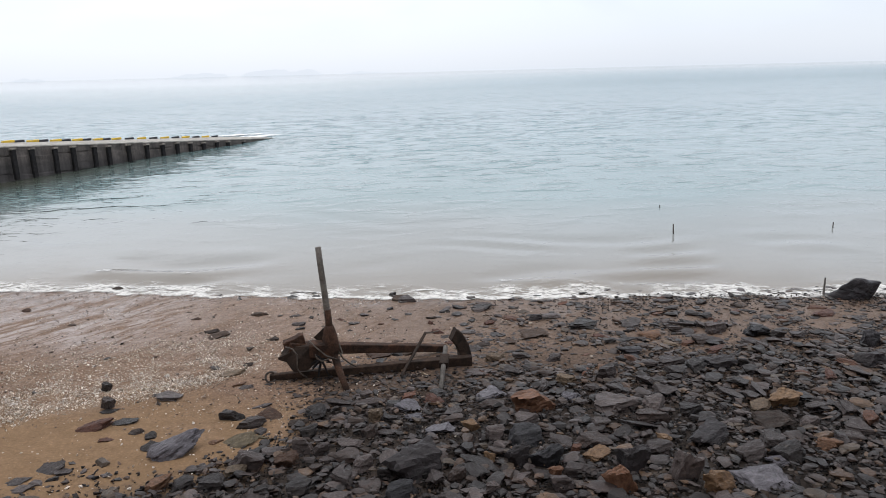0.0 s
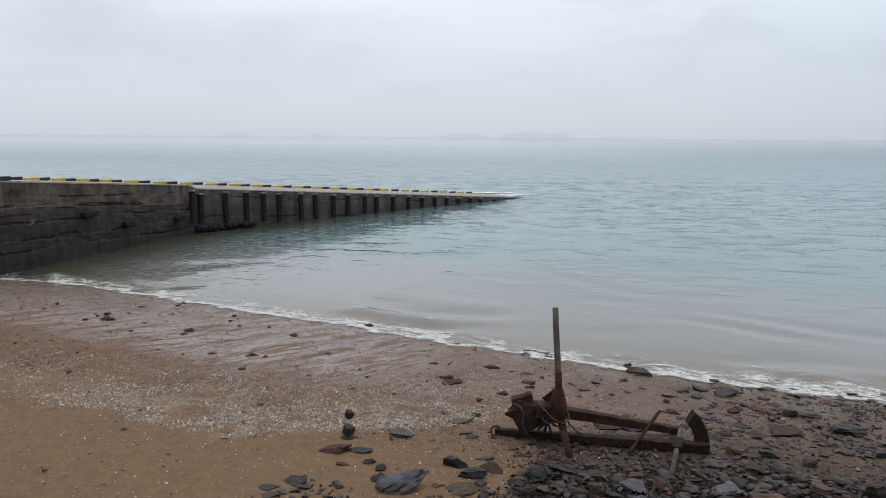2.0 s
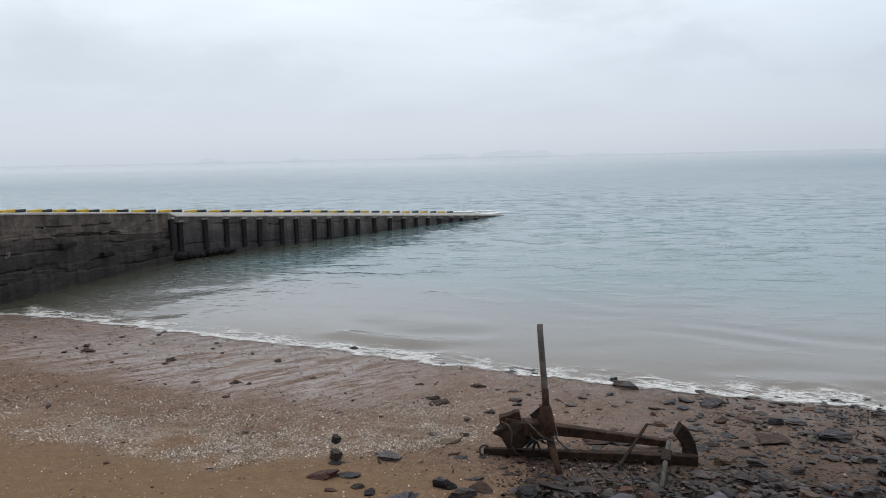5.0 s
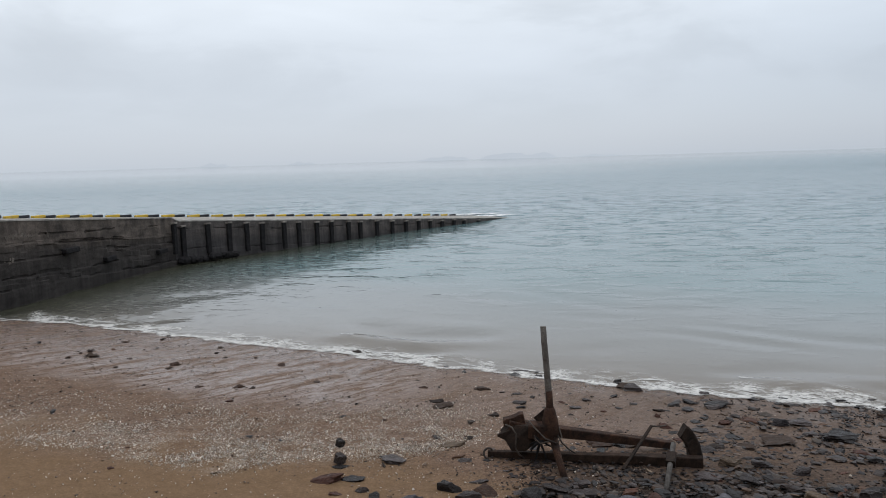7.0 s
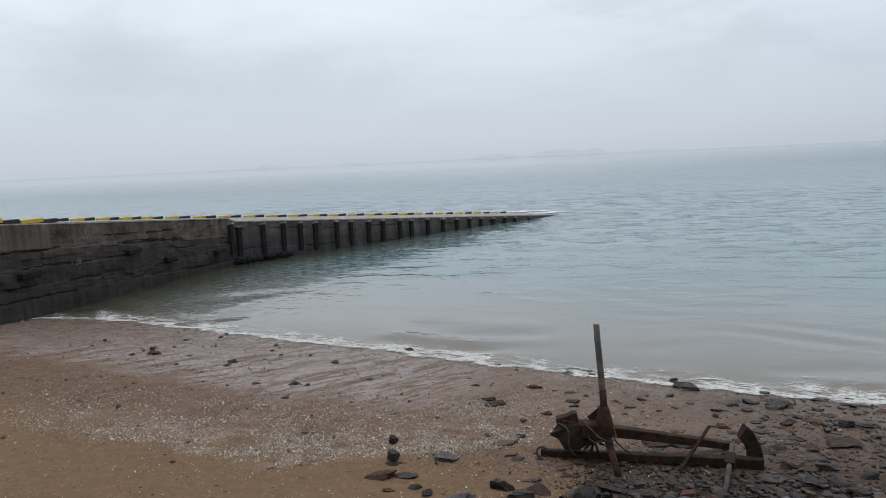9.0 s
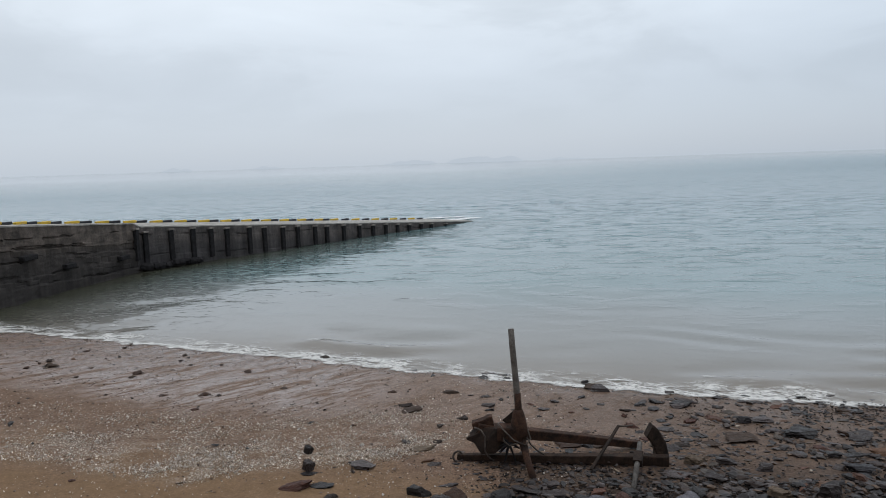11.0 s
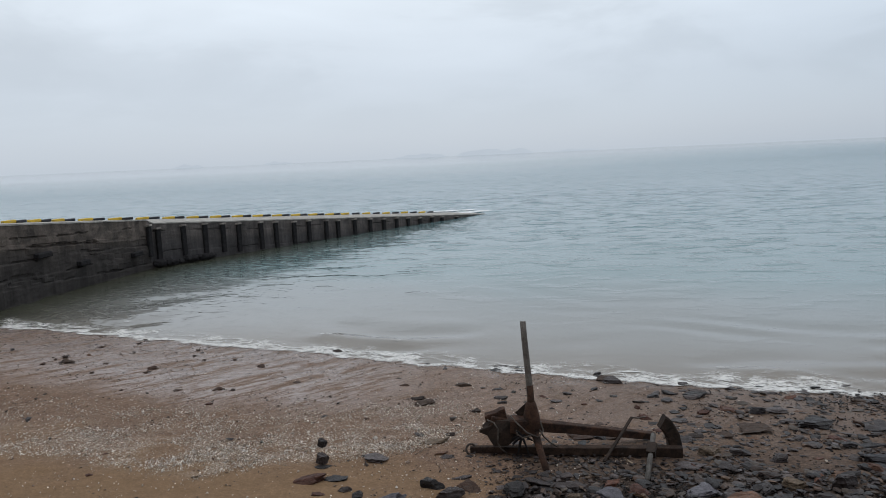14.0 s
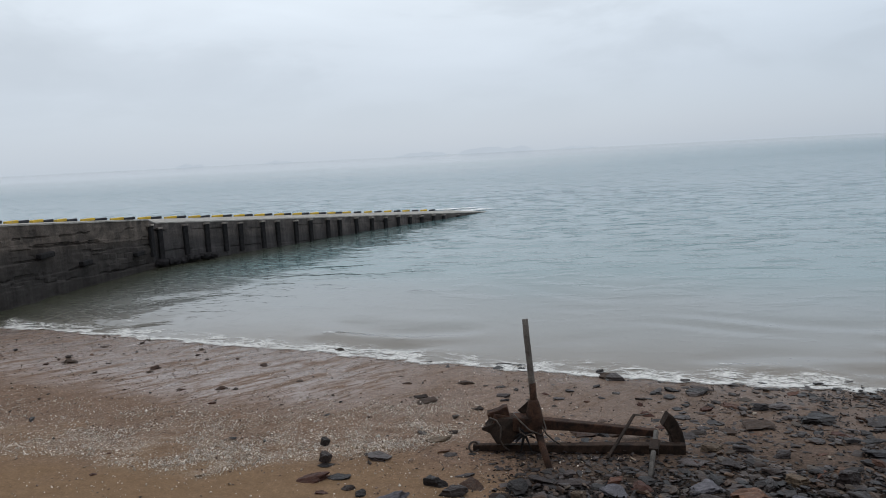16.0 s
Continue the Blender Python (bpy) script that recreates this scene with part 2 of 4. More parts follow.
def foam_material():
    m, nt, b = mat("sea_foam", 0.9)
    b.inputs["Base Color"].default_value = (0.74, 0.725, 0.69, 1)
    d = attr(nt, "inland")
    v = coords(nt)
    edge = grain(nt, v, 1.1, 5, 0.6)
    s = calc(nt, "ADD", d, calc(nt, "MULTIPLY", calc(nt, "SUBTRACT", edge, 0.5), 1.3))
    swirl = grain(nt, coords(nt, (0.55, 1.5, 1), 24), 2.6, 5, 0.62, 1.1)
    lace = calc(nt, "MULTIPLY", calc(nt, "ABSOLUTE", calc(nt, "SUBTRACT", swirl, 0.5)), 1.7)
    bub = ramp(nt, grain(nt, v, 13, 5, 0.75), [(0.33, 0.1), (0.50, 1.0)])
    patch = ramp(nt, grain(nt, v, 0.55, 4, 0.55), [(0.38, 0.15), (0.56, 1.0)])
    # strands that thin out seawards, a bright lip, and an older lip left behind it
    reach = ramp(nt, calc(nt, "ADD", calc(nt, "MULTIPLY", s, 0.5), 0.5), [(0.0, 0.0), (0.12, 0.3), (0.32, 0.8), (0.54, 1.0), (0.57, 0.0)])
    width = calc(nt, "MULTIPLY", calc(nt, "MULTIPLY", reach, patch), 0.24)
    strand = calc(nt, "MULTIPLY", calc(nt, "SUBTRACT", width, lace), 6.0, clamp=True)

    def lip(at, thin, wander):
        e = calc(nt, "ADD", d, calc(nt, "MULTIPLY", calc(nt, "SUBTRACT", wander, 0.5), 1.3))
        return ramp(nt, calc(nt, "DIVIDE", calc(nt, "ABSOLUTE", calc(nt, "SUBTRACT", e, at)), thin), [(0.35, 1.0), (1.0, 0.0)])

    tear = ramp(nt, grain(nt, v, 1.6, 4, 0.6), [(0.40, 0.1), (0.52, 1.0)])
    older = calc(nt, "MULTIPLY", lip(-0.42, 0.10, grain(nt, v, 0.9, 4, 0.55)), calc(nt, "MULTIPLY", tear, patch))
    a = calc(nt, "MAXIMUM", calc(nt, "MAXIMUM", strand, calc(nt, "MULTIPLY", lip(0.03, 0.24, edge), calc(nt, "ADD", 0.25, calc(nt, "MULTIPLY", tear, 0.75)))), older)
    a = calc(nt, "MULTIPLY", a, bub)
    broken = calc(nt, "MULTIPLY", ramp(nt, attr(nt, "crest"), [(0.5, 0.0), (0.9, 0.8)]), calc(nt, "MULTIPLY", bub, ramp(nt, grain(nt, v, 1.6, 5, 0.7), [(0.54, 0.0), (0.62, 1.0)])))
    a = calc(nt, "MAXIMUM", a, broken)
    link(nt, calc(nt, "MULTIPLY", a, 0.88), b.inputs["Alpha"])
    relief(nt, b, grain(nt, v, 20, 4), 0.6, 0.02)
    return m


def stone_material(name, colours, rough=0.45, island=True, silty=0.35):
    """Split stone, still wet: dark in its breaks, with the sky in its bedding planes."""
    m, nt, b = mat(name, rough)
    b.inputs["Specular IOR Level"].default_value = 0.28
    v = coords(nt, jitter=not island)
    if island:
        g = nt.nodes.new("ShaderNodeNewGeometry")
        rnd = g.outputs["Random Per Island"]
    else:
        g = nt.nodes.new("ShaderNodeObjectInfo")
        rnd = g.outputs["Random"]
    n = len(colours)
    col = ramp(nt, rnd, [(i / n, c) for i, c in enumerate(colours)], "CONSTANT")
    blotch = ramp(nt, grain(nt, v, 8, 6, 0.65, 0.4), [(0.3, 0.5), (0.52, 1.0), (0.72, 1.75)])
    col = mixed(nt, 1.0, col, blotch, "MULTIPLY")
    fine = grain(nt, v, 60, 4, 0.65)
    col = mixed(nt, 1.0, col, ramp(nt, fine, [(0.3, 0.6), (0.7, 1.45)]), "MULTIPLY")
    silt = ramp(nt, grain(nt, v, 3.0, 4, 0.6), [(0.62, 0.0), (0.8, silty)])
    col = mixed(nt, silt, col, (0.16, 0.12, 0.085))
    link(nt, col, b.inputs["Base Color"])
    link(nt, ramp(nt, grain(nt, v, 5, 3), [(0.3, rough - 0.15), (0.7, rough + 0.15)]), b.inputs["Roughness"])
    layers = grain(nt, coords(nt, (3, 3, 26), jitter=not island), 2.0, 4, 0.6)
    relief(nt, b, calc(nt, "ADD", layers, calc(nt, "MULTIPLY", fine, 0.6)), 0.6, 0.018)
    return m


def rust_material(name, dark, light, rough=0.85):
    m, nt, b = mat(name, rough)
    b.inputs["Specular IOR Level"].default_value = 0.22
    v = coords(nt)
    a = grain(nt, v, 6, 6, 0.65, 0.5)
    c = grain(nt, v, 45, 5, 0.7)
    col = mixed(nt, ramp(nt, a, [(0.36, 0.0), (0.66, 1.0)]), dark, light)
    col = mixed(nt, 1.0, col, ramp(nt, c, [(0.3, 0.6), (0.7, 1.35)]), "MULTIPLY")
    link(nt, col, b.inputs["Base Color"])
    relief(nt, b, calc(nt, "ADD", a, c), 0.8, 0.012)
    return m


def concrete_material(name, light, dark, tide=None, rough=0.85, scale=1.0):
    """Poured concrete; below the wandering tide mark it is black with weed and wet."""
    m, nt, b = mat(name, rough)
    b.inputs["Specular IOR Level"].default_value = 0.22
    v = coords(nt)
    a = grain(nt, v, 1.3 * scale, 6, 0.65, 0.3)
    c = grain(nt, v, 18 * scale, 5, 0.7)
    col = mixed(nt, ramp(nt, a, [(0.34, 0.0), (0.68, 1.0)]), dark, light)
    streak = grain(nt, coords(nt, (2.2, 2.2, 0.25)), 1.4, 5, 0.65)
    col = mixed(nt, 1.0, col, ramp(nt, streak, [(0.32, 0.6), (0.55, 1.0), (0.7, 1.25)]), "MULTIPLY")
    col = mixed(nt, 1.0, col, ramp(nt, c, [(0.3, 0.75), (0.7, 1.2)]), "MULTIPLY")
    if tide:
        mark, weed = tide
        h = calc(nt, "ADD", attr(nt, "below_top"), calc(nt, "MULTIPLY", calc(nt, "SUBTRACT", a, 0.5), 0.9))
        wetline = ramp(nt, calc(nt, "DIVIDE", h, 4.0), [(mark / 4.0, 0.0), ((mark + 0.35) / 4.0, 0.75), ((mark + 1.3) / 4.0, 1.0)])
        col = mixed(nt, wetline, col, mixed(nt, ramp(nt, calc(nt, "ADD", calc(nt, "MULTIPLY", streak, 0.7), calc(nt, "MULTIPLY", c, 0.3)), [(0.38, 0.0), (0.62, 1.0)]), tuple(q * 0.75 for q in weed), tuple(q * 1.6 for q in weed)))
    link(nt, col, b.inputs["Base Color"])
    relief(nt, b, calc(nt, "ADD", a, calc(nt, "MULTIPLY", c, 0.3)), 0.6, 0.045)
    return m


def paint_material(name, colour, under=(0.30, 0.29, 0.27)):
    m, nt, b = mat(name, 0.55)
    v = coords(nt)
    chips = ramp(nt, grain(nt, v, 7, 5, 0.65), [(0.60, 0.0), (0.66, 0.8)])
    col = mixed(nt, 1.0, colour, ramp(nt, grain(nt, v, 2.3, 4), [(0.3, 0.78), (0.7, 1.12)]), "MULTIPLY")
    link(nt, mixed(nt, chips, col, under), b.inputs["Base Color"])
    relief(nt, b, grain(nt, v, 30, 4), 0.3, 0.01)
    return m


SAND = sand_material()
WATER = water_material()
FOAM = foam_material()
SLATES = [(0.0260, 0.0176, 0.0158), (0.0114, 0.0078, 0.0072), (0.0395, 0.0284, 0.0261), (0.0281, 0.0167, 0.0131), (0.0135, 0.0093, 0.0086), (0.0603, 0.0451, 0.0414), (0.0322, 0.0186, 0.0131), (0.0520, 0.0284, 0.0171), (0.0146, 0.0103, 0.0095), (0.0322, 0.0230, 0.0212), (0.0811, 0.0470, 0.0270), (0.0104, 0.0073, 0.0067), (0.0478, 0.0323, 0.0216), (0.0187, 0.0127, 0.0113)]
SLATE_FIELD = stone_material("loose_slate", SLATES, 0.45)
# slab colours cut to 0.38: shade of the gaps painted into the chips
SHADED_CHIPS = stone_material("shaded_slate_chips", [tuple(q * 0.38 for q in c) for c in SLATES], 0.7)
SLATE = stone_material("slate", SLATES[:6] + SLATES[8:10], 0.45, island=False, silty=0.45)
DARK_SLATE = stone_material("black_slate", [(0.010, 0.009, 0.011), (0.014, 0.011, 0.013), (0.017, 0.013, 0.014)], 0.5, island=False, silty=0.12)
BROWN_STONE = stone_material("ironstone", [(0.098, 0.040, 0.023), (0.068, 0.029, 0.020), (0.112, 0.058, 0.033), (0.080, 0.036, 0.022)], 0.65, island=False)
OCHRE_STONE = stone_material("ochre_stone", [(0.125, 0.072, 0.038), (0.15, 0.090, 0.050), (0.125, 0.060, 0.034)], 0.6, island=False, silty=0.2)
SANDY_STONE = stone_material("sandstone", [(0.10, 0.070, 0.047), (0.125, 0.088, 0.058), (0.09, 0.066, 0.046)], 0.65, island=False, silty=0.2)
PALE_SLATE = stone_material("pale_slate", [(0.075, 0.069, 0.079), (0.090, 0.082, 0.092)], 0.45, island=False)
WEED = stone_material("wet_weedy_stone", [(0.024, 0.015, 0.011), (0.046, 0.024, 0.015), (0.056, 0.036, 0.026)], 0.75, island=False)
SEAWEED = stone_material("bladder_weed", [(0.026, 0.013, 0.008), (0.046, 0.022, 0.012), (0.036, 0.020, 0.011)], 0.65, island=False, silty=0.1)
GREEN = stone_material("green_weed", [(0.080, 0.062, 0.036), (0.085, 0.066, 0.04)], 0.8, island=False)
BITS = stone_material("wrack_and_chips", [(0.03, 0.025, 0.022), (0.055, 0.044, 0.037), (0.08, 0.06, 0.047), (0.22, 0.165, 0.115), (0.04, 0.036, 0.037), (0.30, 0.25, 0.20)], 0.6)
GRIT = stone_material("coarse_grit", [(0.07, 0.047, 0.035), (0.16, 0.11, 0.085), (0.03, 0.022, 0.018), (0.26, 0.195, 0.15), (0.42, 0.35, 0.29), (0.05, 0.034, 0.026), (0.12, 0.08, 0.06)], 0.6)
SHELL = stone_material("bleached_shell", [(0.62, 0.55, 0.48), (0.46, 0.385, 0.31), (0.72, 0.66, 0.59), (0.40, 0.32, 0.25)], 0.5)
RUST = rust_material("rusted_iron", (0.025, 0.0155, 0.012), (0.083, 0.041, 0.0255))
RUST_DARK = rust_material("black_rust", (0.016, 0.012, 0.010), (0.046, 0.029, 0.021))
RUST_BEAM = rust_material("brown_rust", (0.021, 0.014, 0.011), (0.060, 0.036, 0.025))
RUST_WORN = rust_material("weathered_pipe", (0.10, 0.087, 0.075), (0.19, 0.17, 0.152), 0.7)
PIPE = rust_material("grey_pipe", (0.075, 0.066, 0.058), (0.16, 0.148, 0.135), 0.6)
TIMBER = rust_material("tarred_timber", (0.013, 0.012, 0.013), (0.030, 0.028, 0.029), 0.9)
WALL = concrete_material("weathered_concrete", (0.170, 0.138, 0.116), (0.060, 0.050, 0.044), (0.85, (0.034, 0.030, 0.028)))
QUAY = concrete_material("dark_quay_concrete", (0.168, 0.143, 0.130), (0.078, 0.070, 0.067), (0.66, (0.054, 0.050, 0.050)))
CAP = concrete_material("pale_cap_concrete", (0.38, 0.34, 0.30), (0.20, 0.175, 0.155))
FADED = concrete_material("faded_paint", (0.19, 0.162, 0.14), (0.10, 0.085, 0.073))
PANEL = concrete_material("mended_concrete", (0.165, 0.138, 0.114), (0.085, 0.070, 0.058))
DECK = concrete_material("deck_concrete", (0.46, 0.43, 0.39), (0.33, 0.31, 0.28))
YELLOW = paint_material("worn_yellow_paint", (0.62, 0.40, 0.03))
BLACK = paint_material("worn_black_paint", (0.012, 0.013, 0.018), (0.12, 0.12, 0.12))
ROPE = rust_material("old_wire", (0.05, 0.04, 0.035), (0.12, 0.10, 0.085))
STAKE = rust_material("bleached_wood", (0.10, 0.09, 0.08), (0.19, 0.17, 0.155))


# ---- mesh helpers ----
def finish(bm, name, material, flat=True):
    bmesh.ops.recalc_face_normals(bm, faces=bm.faces[:])
    me = bpy.data.meshes.new(name)
    bm.to_mesh(me)
    bm.free()
    if not flat:
        me.polygons.foreach_set("use_smooth", [True] * len(me.polygons))
    me.materials.append(material)
    return me


def part(name, bm, material, parent, label="", flat=True):
    ob = new(name, finish(bm, name, material, flat))
    ob.parent = parent
    if label:
        tagged(ob, label)
    return ob


def empty(name, at=(0, 0, 0)):
    ob = new(name)
    ob.location = at
    return ob


def block(bm, m, size, bevel=0.0):
    made = bmesh.ops.create_cube(bm, size=1.0, matrix=m @ Matrix.Diagonal((*size, 1)))
    if bevel:
        edges = list({e for vert in made["verts"] for e in vert.link_edges})
        bmesh.ops.bevel(bm, geom=edges, offset=bevel, segments=1, affect="EDGES")


def along(a, b, up=(0, 0, 1)):
    """Axes at the middle of a-b whose x axis runs from a to b."""
    a, b = Vector(a), Vector(b)
    x = (b - a).normalized()
    y = Vector(up).cross(x).normalized()
    z = x.cross(y)
    m = Matrix((x, y, z)).transposed().to_4x4()
    return Matrix.Translation((a + b) / 2) @ m, (b - a).length


def tube(bm, points, radii, sides=14, wobble=0.0, seed=0, squash=1.0):
    """A capped round bar along points."""
    rnd = random.Random(seed)
    pts = [Vector(p) for p in points]
    rings = []
    for i, p in enumerate(pts):
        t = (pts[min(i + 1, len(pts) - 1)] - pts[max(i - 1, 0)]).normalized()
        u = t.orthogonal().normalized() if abs(t.z) > 0.95 else t.cross(Vector((0, 0, 1))).normalized()
        w = t.cross(u)
        r = radii[i] if isinstance(radii, (list, tuple)) else radii
        rings.append([bm.verts.new(p + (u * math.cos(k) + w * math.sin(k) * squash) * r * (1 + rnd.uniform(-wobble, wobble))) for k in (2 * math.pi * j / sides for j in range(sides))])
    for a, b in zip(rings, rings[1:]):
        for j in range(sides):
            bm.faces.new((a[j], a[(j + 1) % sides], b[(j + 1) % sides], b[j]))
    bm.faces.new(rings[0][::-1])
    bm.faces.new(rings[-1])


def bar(bm, a, b, w0, h0, w1, h1, steps=10, rough=0.0, seed=0):
    """A tapering, slightly eaten square bar from a to b."""
    rnd = random.Random(seed)
    m, length = along(a, b)
    rings = []
    for i in range(steps + 1):
        f = i / steps
        w, h = (w0 + (w1 - w0) * f) / 2, (h0 + (h1 - h0) * f) / 2
        c = 0.18 * min(w, h)
        ring = []
        for y, z in ((-w + c, -h), (w - c, -h), (w, -h + c), (w, h - c), (w - c, h), (-w + c, h), (-w, h - c), (-w, -h + c)):
            ring.append(bm.verts.new(m @ Vector((length * (f - 0.5), y * (1 + rnd.uniform(-rough, rough)), z * (1 + rnd.uniform(-rough, rough))))))
        rings.append(ring)
    for p, q in zip(rings, rings[1:]):
        for j in range(8):
            bm.faces.new((p[j], p[(j + 1) % 8], q[(j + 1) % 8], q[j]))
    bm.faces.new(rings[0][::-1])
    bm.faces.new(rings[-1])


def hull(seed, points=13, flat=0.4, sharp=0.5):
    """An angular stone of unit width: corners of a split slab."""
    rnd = random.Random(seed)
    bm = bmesh.new()
    for i in range(points):
        a = rnd.uniform(0, 2 * math.pi)
        r = rnd.uniform(0.62, 1.0) * 0.5
        z = rnd.choice((-0.5, 0.5, 0.5, rnd.uniform(-0.5, 0.5))) * rnd.uniform(1 - sharp, 1)
        k = 1.0 if z < 0.3 else rnd.uniform(0.6, 0.95)
        bm.verts.new((r * k * math.cos(a) * 1.0, r * k * math.sin(a) * rnd.uniform(0.7, 1.0), z * flat))
    bmesh.ops.convex_hull(bm, input=bm.verts[:])
    bmesh.ops.delete(bm, geom=[v for v in bm.verts if not v.link_faces], context="VERTS")
    bmesh.ops.recalc_face_normals(bm, faces=bm.faces[:])
    return bm


def chunk(seed, sides=7, crisp=16, fine=3, slab=0.5):
    """A split stone of unit size: broken faces with worn edges, flat-bedded top and bottom."""
    rnd = random.Random(seed)
    planes = [(Vector((rnd.gauss(0, 0.10), rnd.gauss(0, 0.10), 1)).normalized(), slab * rnd.uniform(0.8, 1.1)), (Vector((0, 0, -1)), slab)]
    for i in range(sides):
        a = 2 * math.pi * (i + rnd.uniform(-0.4, 0.4)) / sides
        planes.append((Vector((math.cos(a), math.sin(a), rnd.choice((-0.35, 0.0, 0.25, 0.8)))).normalized(), rnd.uniform(0.5, 1.0)))
    bm = bmesh.new()
    bmesh.ops.create_icosphere(bm, subdivisions=fine, radius=1.0)
    for v in bm.verts:
        n = v.co.normalized()
        far = sum((max(n.dot(p), 1e-4) / d) ** crisp for p, d in planes) ** (-1 / crisp)
        v.co = n * far
    ext = [max(abs(v.co[i]) for v in bm.verts) for i in range(3)]
    for v in bm.verts:
        v.co = (v.co.x / ext[0] * 0.5, v.co.y / ext[1] * 0.5, v.co.z / ext[2] * 0.5)
    return bm


def as_arrays(bm):
    bmesh.ops.triangulate(bm, faces=bm.faces[:])
    bm.verts.index_update()
    v = np.array([x.co for x in bm.verts])
    t = np.array([[q.index for q in fc.verts] for fc in bm.faces])
    bm.free()
    return v, t


def scatter(name, shapes, places, material):
    """One mesh of many loose pieces: places hold x, y, z, size across, thickness, heading, tilt, tilt."""
    rnd = random.Random(len(places))
    V, F, n = [], [], 0
    for x, y, z, s, h, yaw, rx, ry in places:
        v, t = shapes[rnd.randrange(len(shapes))]
        m = np.array(Euler((rx, ry, yaw)).to_matrix())
        V.append((v * (s, s * rnd.uniform(0.55, 0.95), h)) @ m.T + (x, y, z))
        F.append(t + n)
        n += len(v)
    me = bpy.data.meshes.new(name)
    me.from_pydata(np.concatenate(V).tolist(), [], np.concatenate(F).tolist())
    me.materials.append(material)
    return new(name, me)


# ---- the ground, the sea and its edge ----
def build_ground():
    xs = spread(-17, 15, 0.16, 4900, 1.3)
    ys = spread(4, 23, 0.16, 4900, 1.3)

    def z(X, Y):
        near = smooth(0.0, 1.5, inland(X, Y))
        return ground_z(X, Y) + lumps(X, Y, 1.6, 3.3) * 0.025 * near + lumps(X, Y, 0.45, 8.1) * 0.008 * near

    ob = sheet("ground", xs, ys, z, SAND, [("inland", inland), ("stony", lambda X, Y: np.minimum(stony(X, Y), (Y - 3.6) * 1.3) + 1.1 * under_anchor(X, Y)), ("shelly", shelly), ("east", lambda X, Y: np.clip(X, -10, 10))])
    tagged(ob, "wet brown beach sand with shells and rills", "beach", kind="structure")


def crest_line(X, Y):
    """Where a small wave is breaking, 0 to 1."""
    off = -inland(X, Y)
    patch = smooth(-0.15, 0.35, lumps(X, Y, 3.0, 6.2))
    return np.exp(-((off - 1.0 - lumps(X, Y, 5.0, 1.7) * 0.8) / 0.22) ** 2) * patch


def swell(X, Y):
    off = -inland(X, Y)
    wander = lumps(X, Y, 5.0, 1.7)
    patch = smooth(-0.15, 0.35, lumps(X, Y, 3.0, 6.2))
    near = smooth(0.2, 0.9, off) * (0.25 * (1 - smooth(7, 16, off)) + 0.75 * (1 - smooth(3, 7, off)))
    rows = np.sin(2 * math.pi * (off / 2.3 + wander * 1.3)) * 0.042 * near * (0.06 + patch)
    crest = 0.055 * np.exp(-((off - 1.0 - wander * 0.8) / 0.26) ** 2) * patch
    fine = 1 - np.abs(lumps(X * 0.75, Y + X * 0.08, 1.25, 2.2)) * 2.2
    few = smooth(0.0, 0.22, lumps(X * 0.7, Y, 1.9, 4.4))
    broad = lumps(X * 0.4, Y + X * 0.15, 3.4, 5.5)
    chop = (np.maximum(fine, 0) ** 4 * 0.045 * few - 0.02 + broad * 0.06) * smooth(7, 24, off) * (1 - smooth(75, 108, np.hypot(X, Y)))
    return rows + crest + chop


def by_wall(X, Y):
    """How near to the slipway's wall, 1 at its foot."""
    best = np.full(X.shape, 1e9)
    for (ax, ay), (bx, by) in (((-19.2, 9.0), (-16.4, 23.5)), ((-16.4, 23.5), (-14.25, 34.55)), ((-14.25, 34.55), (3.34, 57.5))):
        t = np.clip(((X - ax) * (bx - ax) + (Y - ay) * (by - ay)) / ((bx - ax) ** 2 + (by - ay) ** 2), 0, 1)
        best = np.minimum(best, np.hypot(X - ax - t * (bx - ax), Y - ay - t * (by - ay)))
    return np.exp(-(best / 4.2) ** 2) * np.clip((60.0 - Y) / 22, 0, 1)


def build_water():
    xs = spread(-22, 26, 0.3, 4900, 1.06)
    ys = spread(11, 75, 0.22, 4900, 1.04)
    ys = ys[ys > 4]
    ob = sheet("water", xs, ys, swell, WATER, [("offshore", lambda X, Y: -inland(X, Y)), ("near_wall", by_wall), ("east", lambda X, Y: smooth(-0.1, 0.6, X / (np.abs(Y) + 20)))])
    tagged(ob, "grey-green sea, silty brown near the beach", "sea", kind="structure")


def build_foam():
    xs = np.arange(-17.5, 15.5, 0.12)
    ds = np.arange(-2.0, 0.62, 0.09)
    D, X = np.meshgrid(ds, xs)
    Y = shore_y(X) - D / 0.9
    Z = np.maximum(ground_z(X, Y) + 0.006, swell(X, Y)) + 0.016
    h, w = X.shape
    idx = np.arange(w * h).reshape(h, w)
    quads = np.stack([idx[:-1, :-1], idx[:-1, 1:], idx[1:, 1:], idx[1:, :-1]], -1).reshape(-1, 4)
    me = bpy.data.meshes.new("foam")
    me.from_pydata(np.stack([X, Y, Z], -1).reshape(-1, 3).tolist(), [], quads.tolist())
    at = me.attributes.new("inland", "FLOAT", "POINT")
    at.data.foreach_set("value", D.reshape(-1).astype(np.float32))
    at = me.attributes.new("crest", "FLOAT", "POINT")
    at.data.foreach_set("value", crest_line(X, Y - 0.12).reshape(-1).astype(np.float32))
    me.polygons.foreach_set("use_smooth", [True] * len(me.polygons))
    me.materials.append(FOAM)
    tagged(new("foam", me), "white lacy foam along the water's edge", "foam", kind="stuff")


